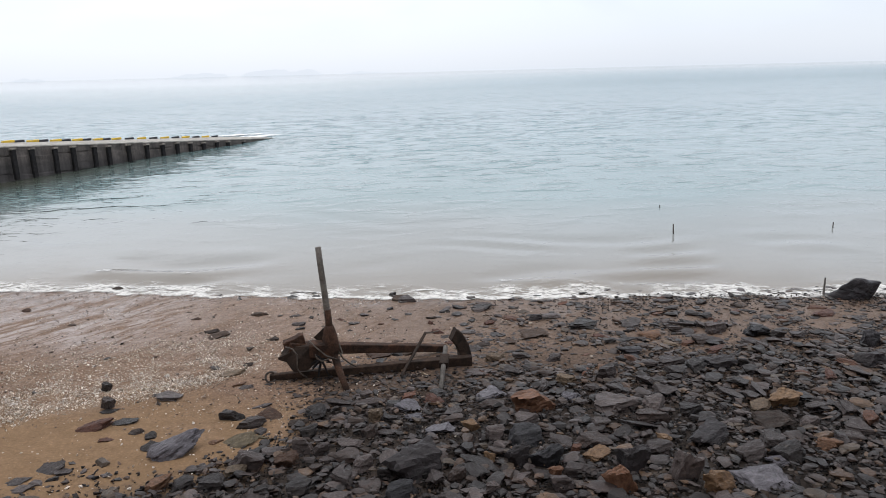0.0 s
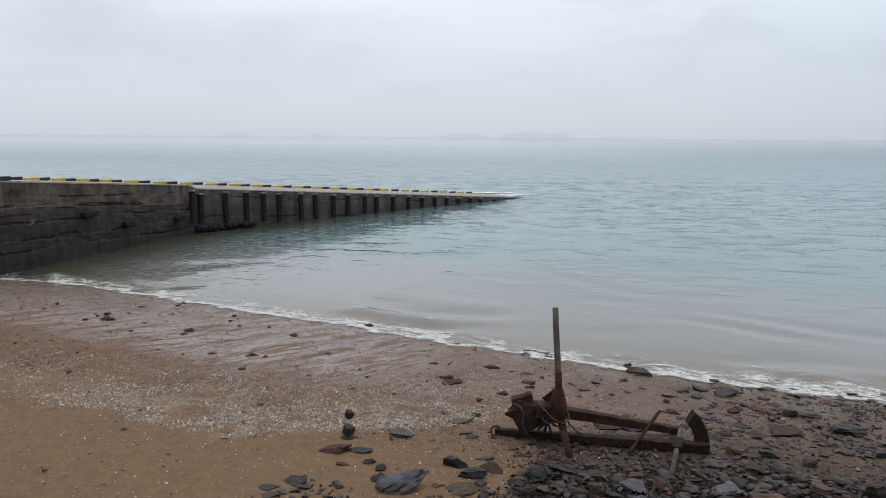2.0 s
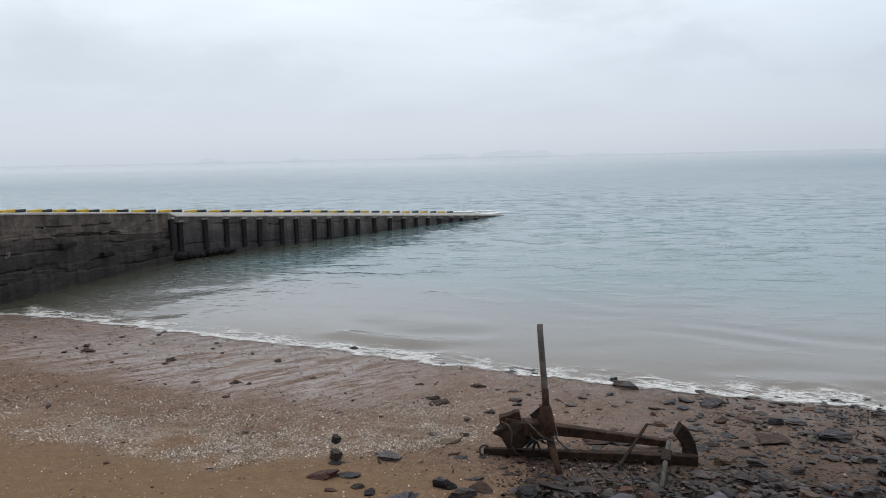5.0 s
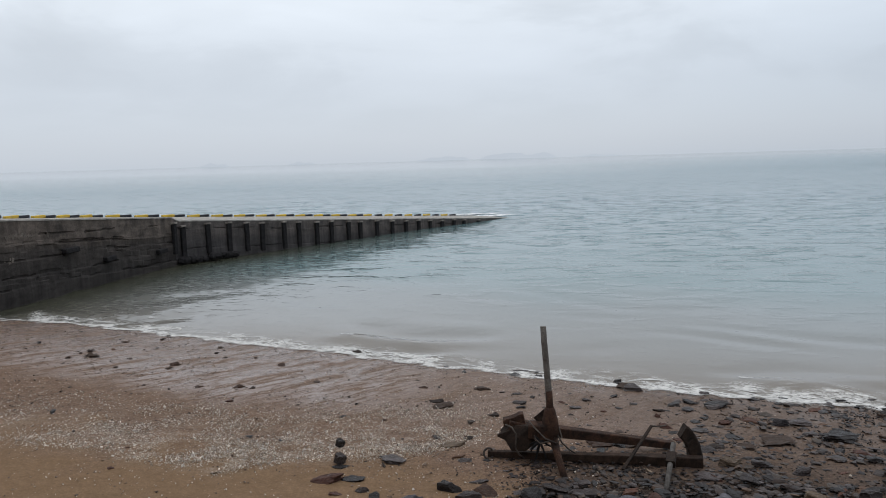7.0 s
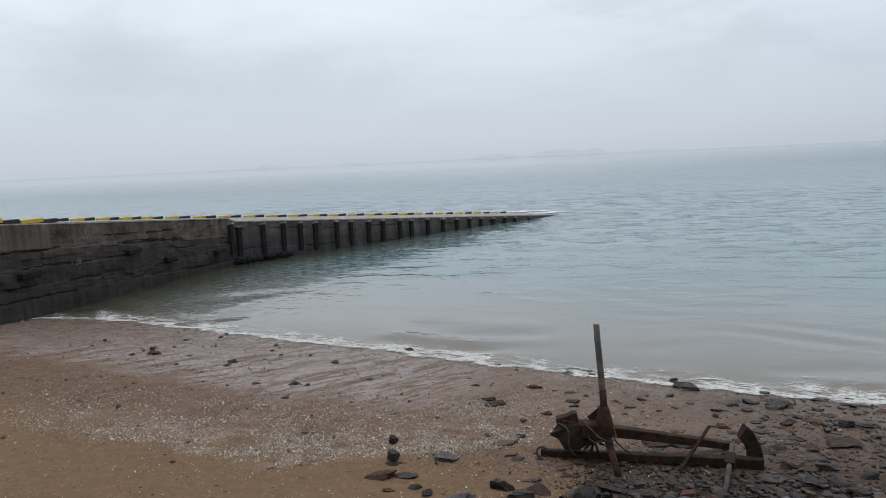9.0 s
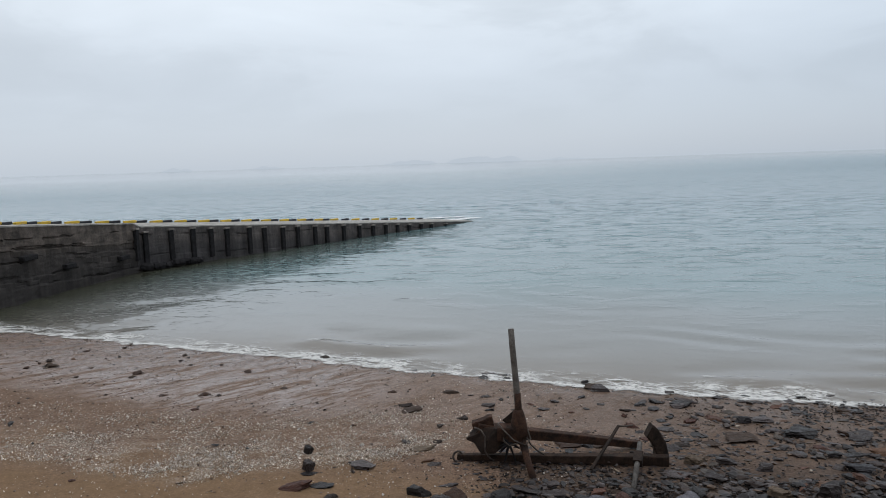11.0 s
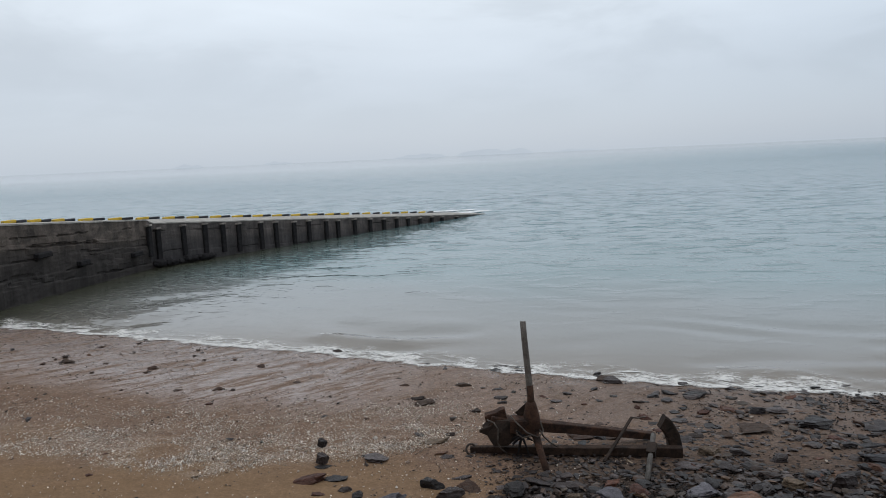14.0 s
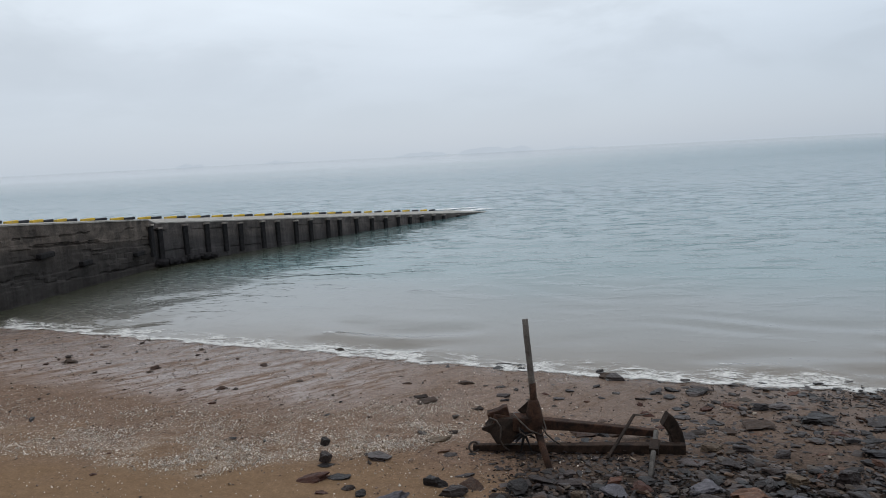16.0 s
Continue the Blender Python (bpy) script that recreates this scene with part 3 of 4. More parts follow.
def build_wash():
    """Broken water over the end of the slipway."""
    m, nt, b = mat("breaking_wash", 0.9)
    b.inputs["Base Color"].default_value = (0.85, 0.85, 0.84, 1)
    v = coords(nt, (0.6, 1.6, 1), 0)
    a = calc(nt, "MULTIPLY", ramp(nt, grain(nt, v, 1.2, 5, 0.65), [(0.42, 0.0), (0.52, 1.0)]), attr(nt, "cover"))
    link(nt, ramp(nt, a, [(0.25, 0.0), (0.5, 1.0)]), b.inputs["Alpha"])
    ob = sheet("wash", np.arange(-3, 7.2, 0.2), np.arange(56.5, 64, 0.2), lambda X, Y: swell(X, Y) + 0.05, m,
               [("cover", lambda X, Y: np.exp(-((X - 2.2) / 2.0) ** 2 - ((Y - 59.6 - 0.25 * (X - 2)) / 0.9) ** 2) + 0.75 * np.exp(-((X - 0.5) / 3.2) ** 2 - ((Y - 62.0) / 0.7) ** 2))])
    tagged(ob, "white water breaking over the slipway's end", "foam", kind="stuff")


build_wash()
build_ground()
build_water()
build_foam()


# ---- an added wall, unseen behind the camera, that blocks the sky there ----
def build_unseen_wall():
    bm = bmesh.new()
    block(bm, pose(0, -4.0, 4.6), (90, 0.8, 7.0), 0.03)
    block(bm, pose(0, -4.0, 8.2), (90, 1.1, 0.2), 0.03)
    ob = new("unseen_wall", finish(bm, "unseen_wall", concrete_material("unseen_wall_concrete", (0.20, 0.18, 0.16), (0.11, 0.10, 0.09))))
    tagged(ob, "plain added concrete wall, unseen, blocking sky behind the camera", "wall", kind="structure")


build_unseen_wall()


# ---- far islands, with the sea haze painted in as a pale glow ----
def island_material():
    m, nt, b = mat("island_haze_glow", 1.0)
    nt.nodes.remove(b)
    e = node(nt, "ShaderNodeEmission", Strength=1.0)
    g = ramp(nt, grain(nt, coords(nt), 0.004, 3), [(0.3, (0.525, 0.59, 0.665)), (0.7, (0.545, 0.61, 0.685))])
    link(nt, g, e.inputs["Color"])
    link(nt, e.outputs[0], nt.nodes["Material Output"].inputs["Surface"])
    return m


def build_island(heading, width, height, seed, material):
    """A low hump of land, 4 km off."""
    rnd = random.Random(seed)
    bm = bmesh.new()
    n, rows = 40, []
    for j in range(7):
        v = j / 6 - 0.5
        row = []
        for i in range(n + 1):
            u = i / n - 0.5
            profile = max(0.0, 1 - (2 * abs(u)) ** 2.6) ** 0.7 * (0.55 + 0.45 * noise.noise((u * 4 + seed, seed, 0)) + 0.18 * noise.noise((u * 13, seed, 4)))
            row.append(bm.verts.new((u * width, v * width * 0.3, height * profile * math.cos(v * math.pi) - 1)))
        rows.append(row)
    for a, b in zip(rows, rows[1:]):
        for i in range(n):
            bm.faces.new((a[i], a[i + 1], b[i + 1], b[i]))
    ob = new("island", finish(bm, "island", material, False))
    h = radians(heading)
    ob.matrix_world = pose(4000 * math.sin(h), 4000 * math.cos(h), 0, 0, 0, -heading)
    tagged(ob, "low far island, haze painted in as pale grey glow", "island", "islands", "structure")


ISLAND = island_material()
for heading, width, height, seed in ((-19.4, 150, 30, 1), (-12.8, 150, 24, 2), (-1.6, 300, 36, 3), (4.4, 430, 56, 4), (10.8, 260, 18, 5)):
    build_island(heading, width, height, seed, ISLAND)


# ---- the slipway ----
FOOT, ROOT, BEND, TIP = (-19.2, 9.0), (-16.4, 23.5), (-14.25, 34.55), (3.34, 57.5)
SLOPE = 0.0755


def deck_z(s):
    """Height of the slipway's edge, s metres before the tip."""
    return SLOPE * s


def edge_z(s):
    """The wall beyond the bend carries a low coping."""
    return deck_z(s) + 0.17 * float(smooth(LEN_B - 0.1, LEN_B + 0.35, s))


LEN_B = math.dist(BEND, TIP)
LEN_A = math.dist(ROOT, BEND)
LEN_F = math.dist(FOOT, ROOT)
WIDTH = 4.1


def edge_point(s, out=0.0):
    """The plan place on the slipway's beach side, s metres before the tip, set out towards the beach by out."""
    legs = ((TIP, BEND, LEN_B), (BEND, ROOT, LEN_A), (ROOT, FOOT, LEN_F))
    for i, (a, b, ln) in enumerate(legs):
        if s <= ln or i == 2:
            f = s / ln
            dx, dy = (b[0] - a[0]) / ln, (b[1] - a[1]) / ln
            return a[0] + (b[0] - a[0]) * f - dy * out, a[1] + (b[1] - a[1]) * f + dx * out
        s -= ln


def far_point(s):
    """The same on the seaward side, a parallel line."""
    dx, dy = (BEND[0] - TIP[0]) / LEN_B, (BEND[1] - TIP[1]) / LEN_B
    if s <= LEN_B + 2:
        return TIP[0] + dx * s + dy * WIDTH, TIP[1] + dy * s - dx * WIDTH
    a = (TIP[0] + dx * (LEN_B + 2) + dy * WIDTH, TIP[1] + dy * (LEN_B + 2) - dx * WIDTH)
    ex, ey = (ROOT[0] - BEND[0]) / LEN_A, (ROOT[1] - BEND[1]) / LEN_A
    k = s - LEN_B - 2
    return a[0] + ex * k, a[1] + ey * k


def face_out(s, z, under, s0, ledges, rubble):
    """How far the face stands out towards the beach at a place."""
    out = 0.0
    for k, (depth, jut, tilt) in enumerate(ledges):
        line = depth + tilt * (s - s0) + 0.10 * noise.noise((s * 0.16, k * 3.7, 0)) + 0.07 * noise.noise((s * 0.9, k * 3.7, 5)) + 0.045 * noise.noise((s * 3.3, k * 3.7, 8))
        t = under - line
        strength = noise.noise((s * 0.35, k * 2.1, 9))
        out += jut * (0.8 + 1.4 * strength) * min(1, max(0, t / 0.05))
        if abs(t) < 0.035 and noise.noise((s * 0.45, k * 5.3, 2)) > 0.02:
            out -= 0.07
    # rough rubble courses where the plaster has gone
    if rubble and rubble[0] < under < rubble[1]:
        course = math.floor((under + 0.12 * noise.noise((s * 0.4, 0, 6))) / 0.24)
        cell = noise.cell(((s + course * 0.37) / 0.62, course * 1.0, 3.0))
        gone = max(0.0, noise.noise((s * 0.28, under * 0.9, 11)) + 0.2)
        out += (cell * 0.085 - 0.03) * min(1.0, gone * 2.2)
    return out + 0.03 * noise.noise((s * 0.8, z * 1.4, 3)) + 0.02 * noise.noise((s * 3, z * 4, 7)) + 0.012 * noise.noise((s * 7, z * 9, 1))


def wall_face(name, s0, s1, step, material, ledges, parent, label, rubble=None):
    """The face towards the beach: lifts of concrete, each a little proud of the one above, with broken joints between."""
    ss = np.arange(s0, s1 + step / 2, step)
    rows = 120
    V, below = [], []
    for s in ss:
        top = edge_z(s)
        low = -1.2
        for j in range(rows + 1):
            z = top + (low - top) * j / rows
            x, y = edge_point(s, face_out(s, z, top - z, s0, ledges, rubble))
            V.append((x, y, z))
            below.append(top - z)
    h, w = len(ss), rows + 1
    idx = np.arange(h * w).reshape(h, w)
    quads = np.stack([idx[:-1, :-1], idx[1:, :-1], idx[1:, 1:], idx[:-1, 1:]], -1).reshape(-1, 4)
    me = bpy.data.meshes.new(name)
    me.from_pydata(V, [], quads.tolist())
    at = me.attributes.new("below_top", "FLOAT", "POINT")
    at.data.foreach_set("value", np.array(below, np.float32))
    me.materials.append(material)
    ob = new(name, me)
    ob.parent = parent
    return tagged(ob, label)


OLD_LIFTS = [(0.38, 0.012, 0.02), (0.85, 0.03, 0.005), (1.2, 0.035, 0.03), (1.62, 0.03, 0.05), (2.1, 0.03, 0.04)]
RUBBLE = (0.8, 2.3)


def build_slipway():
    slip = tagged(empty("slipway"), "concrete slipway running down into the sea", "slipway", kind="structure")
    wall_face("wall", 0.0, LEN_B + 0.3, 0.22, QUAY, [(0.42, 0.02, 0.0), (1.15, 0.03, 0.01)], slip, "dark stained concrete quay wall")
    wall_face("wall", LEN_B + 0.3, LEN_B + LEN_A + LEN_F, 0.12, WALL, OLD_LIFTS, slip, "cracked concrete wall, black below the tide mark", RUBBLE)
    # deck, a slab on the walls, and the seaward side
    bm = bmesh.new()
    rows = []
    for s in np.arange(-1.0, LEN_B + LEN_A + LEN_F + 0.01, 0.25):
        a, b = edge_point(max(s, 0.0), 0.02), far_point(max(s, 0.0))
        if s < 0:
            dx, dy = (TIP[0] - BEND[0]) / LEN_B, (TIP[1] - BEND[1]) / LEN_B
            a, b = (a[0] - dx * s, a[1] - dy * s), (b[0] - dx * s, b[1] - dy * s)
        z = deck_z(s) + 0.006
        rows.append([bm.verts.new((*a, edge_z(max(s, 0)) - 0.05 if s > 0 else z - 0.05)), bm.verts.new((*a, edge_z(s) + 0.006 if s > 0 else z)), bm.verts.new((a[0] * 0.5 + b[0] * 0.5, a[1] * 0.5 + b[1] * 0.5, z + 0.04)), bm.verts.new((*b, z + 0.05)), bm.verts.new((*b, -1.5))])
    for p, q in zip(rows, rows[1:]):
        for j in range(4):
            bm.faces.new((p[j], p[j + 1], q[j + 1], q[j]))
    part("deck", bm, DECK, slip, "pale worn concrete deck")

    # timber fenders standing against the wall
    spots = [29.3, 28.65, 27.25, 26.0, 24.9, 23.9, 22.4, 21.35, 20.0, 18.85, 17.45, 16.45, 14.95, 13.5, 12.15, 10.85, 9.6, 8.3, 6.9, 5.7, 3.9]
    for i, s in enumerate(spots):
        x, y = edge_point(s, 0.11)
        x2, y2 = edge_point(s + 0.1, 0.11)
        top = deck_z(s) - (0.16 if i != 1 else 0.3) - 0.02 * (i % 3)
        low = max(-0.8, top - 1.48) if i < 9 else -0.8
        if i == 1:
            low = 0.35
        head = math.degrees(math.atan2(y2 - y, x2 - x))
        bm = bmesh.new()
        block(bm, pose(x, y, (top + low) / 2, 0, (i * 37 % 5 - 2) * 0.4, head), (0.24, 0.17, top - low), 0.02)
        f = part("fender", bm, TIMBER, slip)
        bm = bmesh.new()
        block(bm, pose(x, y, top + 0.035, 9, 0, head), (0.27, 0.26, 0.09), 0.015)
        part("cap", bm, CAP, f, "grey concrete cap")

    # stubs of old beams in the cracked wall
    for s, z, ln in ((LEN_B + LEN_A - 3.85, 1.68, 0.95), (LEN_B + LEN_A - 6.05, 1.04, 0.75), (LEN_B + LEN_A - 9.7, 0.88, 0.85), (LEN_B + LEN_A + 1.2, 1.55, 1.0)):
        x, y = edge_point(s, 0.17)
        x2, y2 = edge_point(s + 0.1, 0.17)
        head = math.degrees(math.atan2(y2 - y, x2 - x))
        bm = bmesh.new()
        block(bm, pose(x, y, z, 0, 2, head), (ln * 0.8, 0.26, 0.2), 0.03)
        part("beam_stub", bm, TIMBER, slip, "black broken beam stub")
    # a paler mended panel under the near kerb
    s0 = LEN_B + LEN_A + 0.05
    m, ln = along((*edge_point(s0, -0.02), edge_z(s0) - 0.47), (*edge_point(s0 + 5.0, -0.02), edge_z(s0 + 5.0) - 0.47))
    bm = bmesh.new()
    block(bm, m, (ln, 0.12, 0.86), 0.012)
    part("mended_panel", bm, PANEL, slip, "paler mended concrete panel")
    # faded painted marks, past reading
    rnd = random.Random(12)
    for k in range(18):
        s = LEN_B + LEN_A - 0.9 - rnd.uniform(0, 2.2) if k < 14 else LEN_B + LEN_A - 0.75 - rnd.uniform(0, 0.4)
        drop = rnd.uniform(0.50, 0.70) if k < 14 else rnd.uniform(1.40, 1.55)
        z = edge_z(s) - drop
        out = face_out(s, z, drop, LEN_B + 0.3, OLD_LIFTS, RUBBLE)
        x, y = edge_point(s, out)
        x2, y2 = edge_point(s + 0.1, out)
        bm = bmesh.new()
        block(bm, pose(x, y, z, 0, rnd.uniform(-30, 30), math.degrees(math.atan2(y2 - y, x2 - x))), (rnd.uniform(0.05, 0.12), 0.022, rnd.uniform(0.06, 0.20)), 0.005)
        part("painted_mark", bm, FADED, slip, "faded pale painted mark")
    # weed-hung ledge at the foot of the first fenders
    bm = bmesh.new()
    rnd = random.Random(4)
    for k in range(26):
        s = LEN_B + 0.3 - k * 0.13
        x, y = edge_point(s, 0.25 + rnd.uniform(0, 0.25))
        r = rnd.uniform(0.12, 0.24)
        bmesh.ops.create_icosphere(bm, subdivisions=1, radius=r, matrix=pose(x, y, 0.12 + rnd.uniform(0, 0.14), rnd.uniform(0, 90), 0, rnd.uniform(0, 90)) @ Matrix.Diagonal((1.3, 1, 0.8, 1)))
    part("weed_ledge", bm, TIMBER, slip, "rubble ledge hung with black weed")

    # kerb: yellow and black blocks
    def kerb(a, b, z, material, tall=0.15, deep=0.2):
        m, ln = along((*a, z), (*b, z))
        bm = bmesh.new()
        jog = noise.noise((a[0] * 1.7, a[1] * 1.3, 0))
        block(bm, m @ pose(0, 0.03 * jog, tall / 2 + 0.015 * jog, 0, 0.8 * jog, 1.2 * jog), (ln, deep, tall), 0.018)
        part("kerb_block", bm, material, slip, "black painted kerb block" if material is BLACK else "yellow painted kerb block")

    s = 38.12
    while s > 1.6:
        near = s > 12.0
        for material, ln in ((YELLOW, 0.70), (BLACK, 0.62)):
            kerb(far_point(s), far_point(s - ln), deck_z(s - ln / 2) + 0.045, material, 0.135)
            s -= ln + (0.01 if near and material is YELLOW else 0.21 if near else 0.43)
    s = LEN_B + LEN_A - 0.42
    for material, ln in ((BLACK, 0.6), (YELLOW, 0.95), (BLACK, 0.65), (YELLOW, 0.95), (BLACK, 0.65), (YELLOW, 0.95), (BLACK, 0.65), (YELLOW, 0.95)):
        kerb(edge_point(s, -0.14), edge_point(s + ln, -0.14), edge_z(s + ln / 2), material, 0.15, 0.25)
        s += ln + 0.015


build_slipway()


# ---- the old anchor on the beach ----
def build_anchor():
    anchor = tagged(empty("anchor"), "old rusted iron anchor lying on stones and sand", "anchor")
    bm = bmesh.new()
    bar(bm, (0.56, 9.96, 0.93), (3.10, 10.45, 0.385), 0.17, 0.175, 0.12, 0.10, 16, 0.05, 1)
    part("shank", bm, RUST, anchor)
    bm = bmesh.new()
    bar(bm, (0.26, 9.97, 0.505), (3.28, 9.69, 0.452), 0.08, 0.085, 0.14, 0.155, 18, 0.07, 2)
    part("lower_beam", bm, RUST_BEAM, anchor, "long flat rusted beam on the ground")
    # stock: upright bar through the boss, bent foot in the stones
    bm = bmesh.new()
    tube(bm, [(1.074, 9.85, 2.42), (1.085, 9.84, 2.2), (1.12, 9.81, 1.72), (1.15, 9.785, 1.25), (1.155, 9.78, 1.0)], [0.042, 0.043, 0.045, 0.050, 0.05], 16, 0.02, 3)
    stock = part("stock", bm, RUST_WORN, anchor, "upright round iron bar, grey at its top", False)
    bm = bmesh.new()
    tube(bm, [(1.14, 9.79, 1.5), (1.15, 9.785, 1.25), (1.153, 9.78, 1.0)], [0.0475, 0.053, 0.053], 16, 0.02, 5)
    part("rusted_collar", bm, RUST, stock, "rusted lower length", False)
    bm = bmesh.new()
    tube(bm, [(1.155, 9.76, 0.95), (1.195, 9.70, 0.79), (1.235, 9.48, 0.60), (1.285, 9.22, 0.42)], [0.06, 0.056, 0.05, 0.045], 14, 0.03, 4)
    part("stock_foot", bm, RUST, anchor, flat=False)
    # boss: the swollen eye of the shank
    bm = bmesh.new()
    tube(bm, [(1.15, 9.785, 1.26), (1.15, 9.785, 1.20), (1.15, 9.78, 1.05), (1.155, 9.775, 0.92), (1.17, 9.77, 0.80), (1.18, 9.76, 0.76)], [0.06, 0.085, 0.115, 0.13, 0.10, 0.06], 10, 0.06, 6)
    part("boss", bm, RUST, anchor, "swollen rusted boss", False)
    bm = bmesh.new()
    bar(bm, (0.86, 9.86, 0.90), (1.22, 9.78, 0.90), 0.24, 0.20, 0.26, 0.26, 5, 0.06, 8)
    part("cheek", bm, RUST, anchor)
    # palm: a thick spade of iron on the crown
    outline = ((0.47, 9.92, 0.80), (0.60, 9.90, 0.96), (0.88, 9.84, 0.95), (0.95, 9.80, 0.72), (0.80, 9.78, 0.61), (0.60, 9.80, 0.60))
    bm = bmesh.new()
    front = [bm.verts.new(Vector(p)) for p in outline]
    back = [bm.verts.new(Vector(p) + Vector((-0.02, 0.16, 0.01))) for p in outline]
    mid_f = bm.verts.new((0.68, 9.79, 0.80))
    mid_b = bm.verts.new((0.66, 10.06, 0.80))
    for i in range(6):
        j = (i + 1) % 6
        bm.faces.new((front[i], front[j], mid_f))
        bm.faces.new((back[j], back[i], mid_b))
        bm.faces.new((front[j], front[i], back[i], back[j]))
    part("palm", bm, RUST_DARK, anchor, "black rusted palm")
    bm = bmesh.new()
    bar(bm, (0.50, 10.02, 0.96), (0.80, 10.0, 1.03), 0.16, 0.09, 0.13, 0.16, 5, 0.12, 9)
    part("crown", bm, RUST, anchor, "lump of brown rusted iron")
    # pea: the pointed end by the crown
    bm = bmesh.new()
    bar(bm, (0.40, 9.93, 0.79), (0.60, 9.93, 0.80), 0.03, 0.03, 0.14, 0.20, 4, 0.06, 10)
    part("pea", bm, RUST_DARK, anchor)
    # the curved arm that rises at the other end, a thick flat band
    bm = bmesh.new()
    rnd = random.Random(11)
    rings = []
    for i in range(13):
        f = i / 12
        a = radians(72 * f)
        c = Vector((2.955 + 0.27 * math.cos(a), 9.80 + 0.05 * f, 0.36 + 0.52 * math.sin(a)))
        out = Vector((math.cos(a), 0, math.sin(a) * 0.6)).normalized()
        w, d = 0.085 + 0.015 * f, 0.085 - 0.01 * f
        ring = []
        for u, v in ((-1, -0.8), (-0.8, -1), (0.8, -1), (1, -0.8), (1, 0.8), (0.8, 1), (-0.8, 1), (-1, 0.8)):
            ring.append(bm.verts.new(c + out * u * w * rnd.uniform(0.92, 1.08) + Vector((0, v * d * rnd.uniform(0.92, 1.08), 0))))
        rings.append(ring)
    for p, q in zip(rings, rings[1:]):
        for j in range(8):
            bm.faces.new((p[j], p[(j + 1) % 8], q[(j + 1) % 8], q[j]))
    bm.faces.new(rings[0][::-1])
    bm.faces.new(rings[-1])
    part("arm", bm, RUST_DARK, anchor, "curved dark rusted arm")
    # the small fin behind the boss, and a twig of iron by the brace
    bm = bmesh.new()
    bar(bm, (1.00, 9.93, 1.00), (1.10, 9.87, 1.19), 0.05, 0.16, 0.05, 0.05, 4, 0.08, 15)
    part("fin", bm, RUST_DARK, anchor)
    bm = bmesh.new()
    tube(bm, [(2.70, 10.2, 0.79), (2.80, 10.22, 0.77), (2.93, 10.24, 0.78)], [0.014, 0.012, 0.008], 7, 0.15, 16)
    part("wire", bm, ROPE, anchor, flat=False)
    bm = bmesh.new()
    bar(bm, (2.70, 10.2, 0.79), (2.13, 9.52, 0.43), 0.04, 0.025, 0.045, 0.025, 8, 0.1, 12)
    part("brace", bm, RUST_DARK, anchor)
    bm = bmesh.new()
    tube(bm, [(2.895, 9.76, 0.69), (2.797, 9.5, 0.645), (2.51, 8.74, 0.505)], [0.036, 0.036, 0.034], 14, 0.02, 13)
    pipe = part("leg", bm, PIPE, anchor, "grey weathered iron pipe", False)
    bm = bmesh.new()
    bar(bm, (2.80, 9.51, 0.645), (2.715, 9.28, 0.605), 0.13, 0.10, 0.125, 0.10, 4, 0.05, 14)
    part("sleeve", bm, RUST_DARK, pipe, "rusted square sleeve")

    def ring(centre, radius, thick, tilt, name):
        bm = bmesh.new()
        m = pose(*centre, *tilt)
        tube(bm, [m @ Vector((radius * math.cos(k), radius * math.sin(k), 0)) for k in (2 * math.pi * i / 18 for i in range(18))], thick, 8, 0.05, 3)
        part(name, bm, ROPE, anchor, flat=False)

    ring((3.30, 9.70, 0.33), 0.06, 0.013, (80, 0, 20), "shackle")
    ring((0.27, 9.93, 0.52), 0.075, 0.016, (70, 10, 15), "shackle")
    # wire lashings
    lash = [[(0.86, 9.84, 1.03), (0.93, 9.70, 0.98), (1.06, 9.62, 0.86), (1.22, 9.60, 0.79), (1.30, 9.66, 0.86), (1.27, 9.72, 0.98)],
            [(1.25, 9.70, 0.87), (1.31, 9.68, 0.76), (1.40, 9.69, 0.67), (1.50, 9.70, 0.60)],
            [(0.52, 9.86, 0.98), (0.60, 9.70, 1.00), (0.66, 9.69, 0.90), (0.645, 9.69, 0.70), (0.70, 9.74, 0.58), (0.78, 9.78, 0.50)],
            [(0.90, 9.80, 0.96), (0.93, 9.70, 0.82), (1.0, 9.68, 0.76), (1.12, 9.66, 0.80)]]
    for k, pts in enumerate(lash):
        bm = bmesh.new()
        tube(bm, pts, 0.012, 7, 0.1, k)
        part("wire", bm, ROPE, anchor, flat=False)
    # strands of weed caught in the wires
    rnd = random.Random(12)
    bm = bmesh.new()
    for k in range(17):
        a = rnd.uniform(0, 6.28)
        c = Vector((1.0, 9.72, 0.77))
        e = c + Vector((math.cos(a) * 0.15, rnd.uniform(-0.06, 0.06), math.sin(a) * 0.19 - 0.08))
        tube(bm, [c, (c + e) / 2 + Vector((0, 0, 0.02)), e], [0.022, 0.016, 0.006], 6, 0.2, k)
    part("weed_tangle", bm, TIMBER, anchor, "black weed caught in the wires")


build_anchor()


# ---- stakes standing in the shallows ----
def build_stake(x, y, low, top, r, lean):
    bm = bmesh.new()
    tube(bm, [(0, 0, low), (lean * 0.4, 0, (low + top) / 2), (lean, 0.01, top)], [r, r, r * 0.8], 8, 0.12, 5)
    ob = new("stake", finish(bm, "stake", STAKE))
    ob.location = (x, y, 0)
    tagged(ob, "thin weathered wooden stake standing in shallow water", "stake", "stakes in the shallows")


build_stake(14.13, 21.08, -0.6, 0.10, 0.02, 0.02)
build_stake(12.27, 17.49, -0.6, 0.29, 0.024, -0.04)
build_stake(16.97, 16.41, -0.6, 0.16, 0.018, 0.02)
build_stake(11.71, 11.37, -0.3, 0.40, 0.02, 0.02)


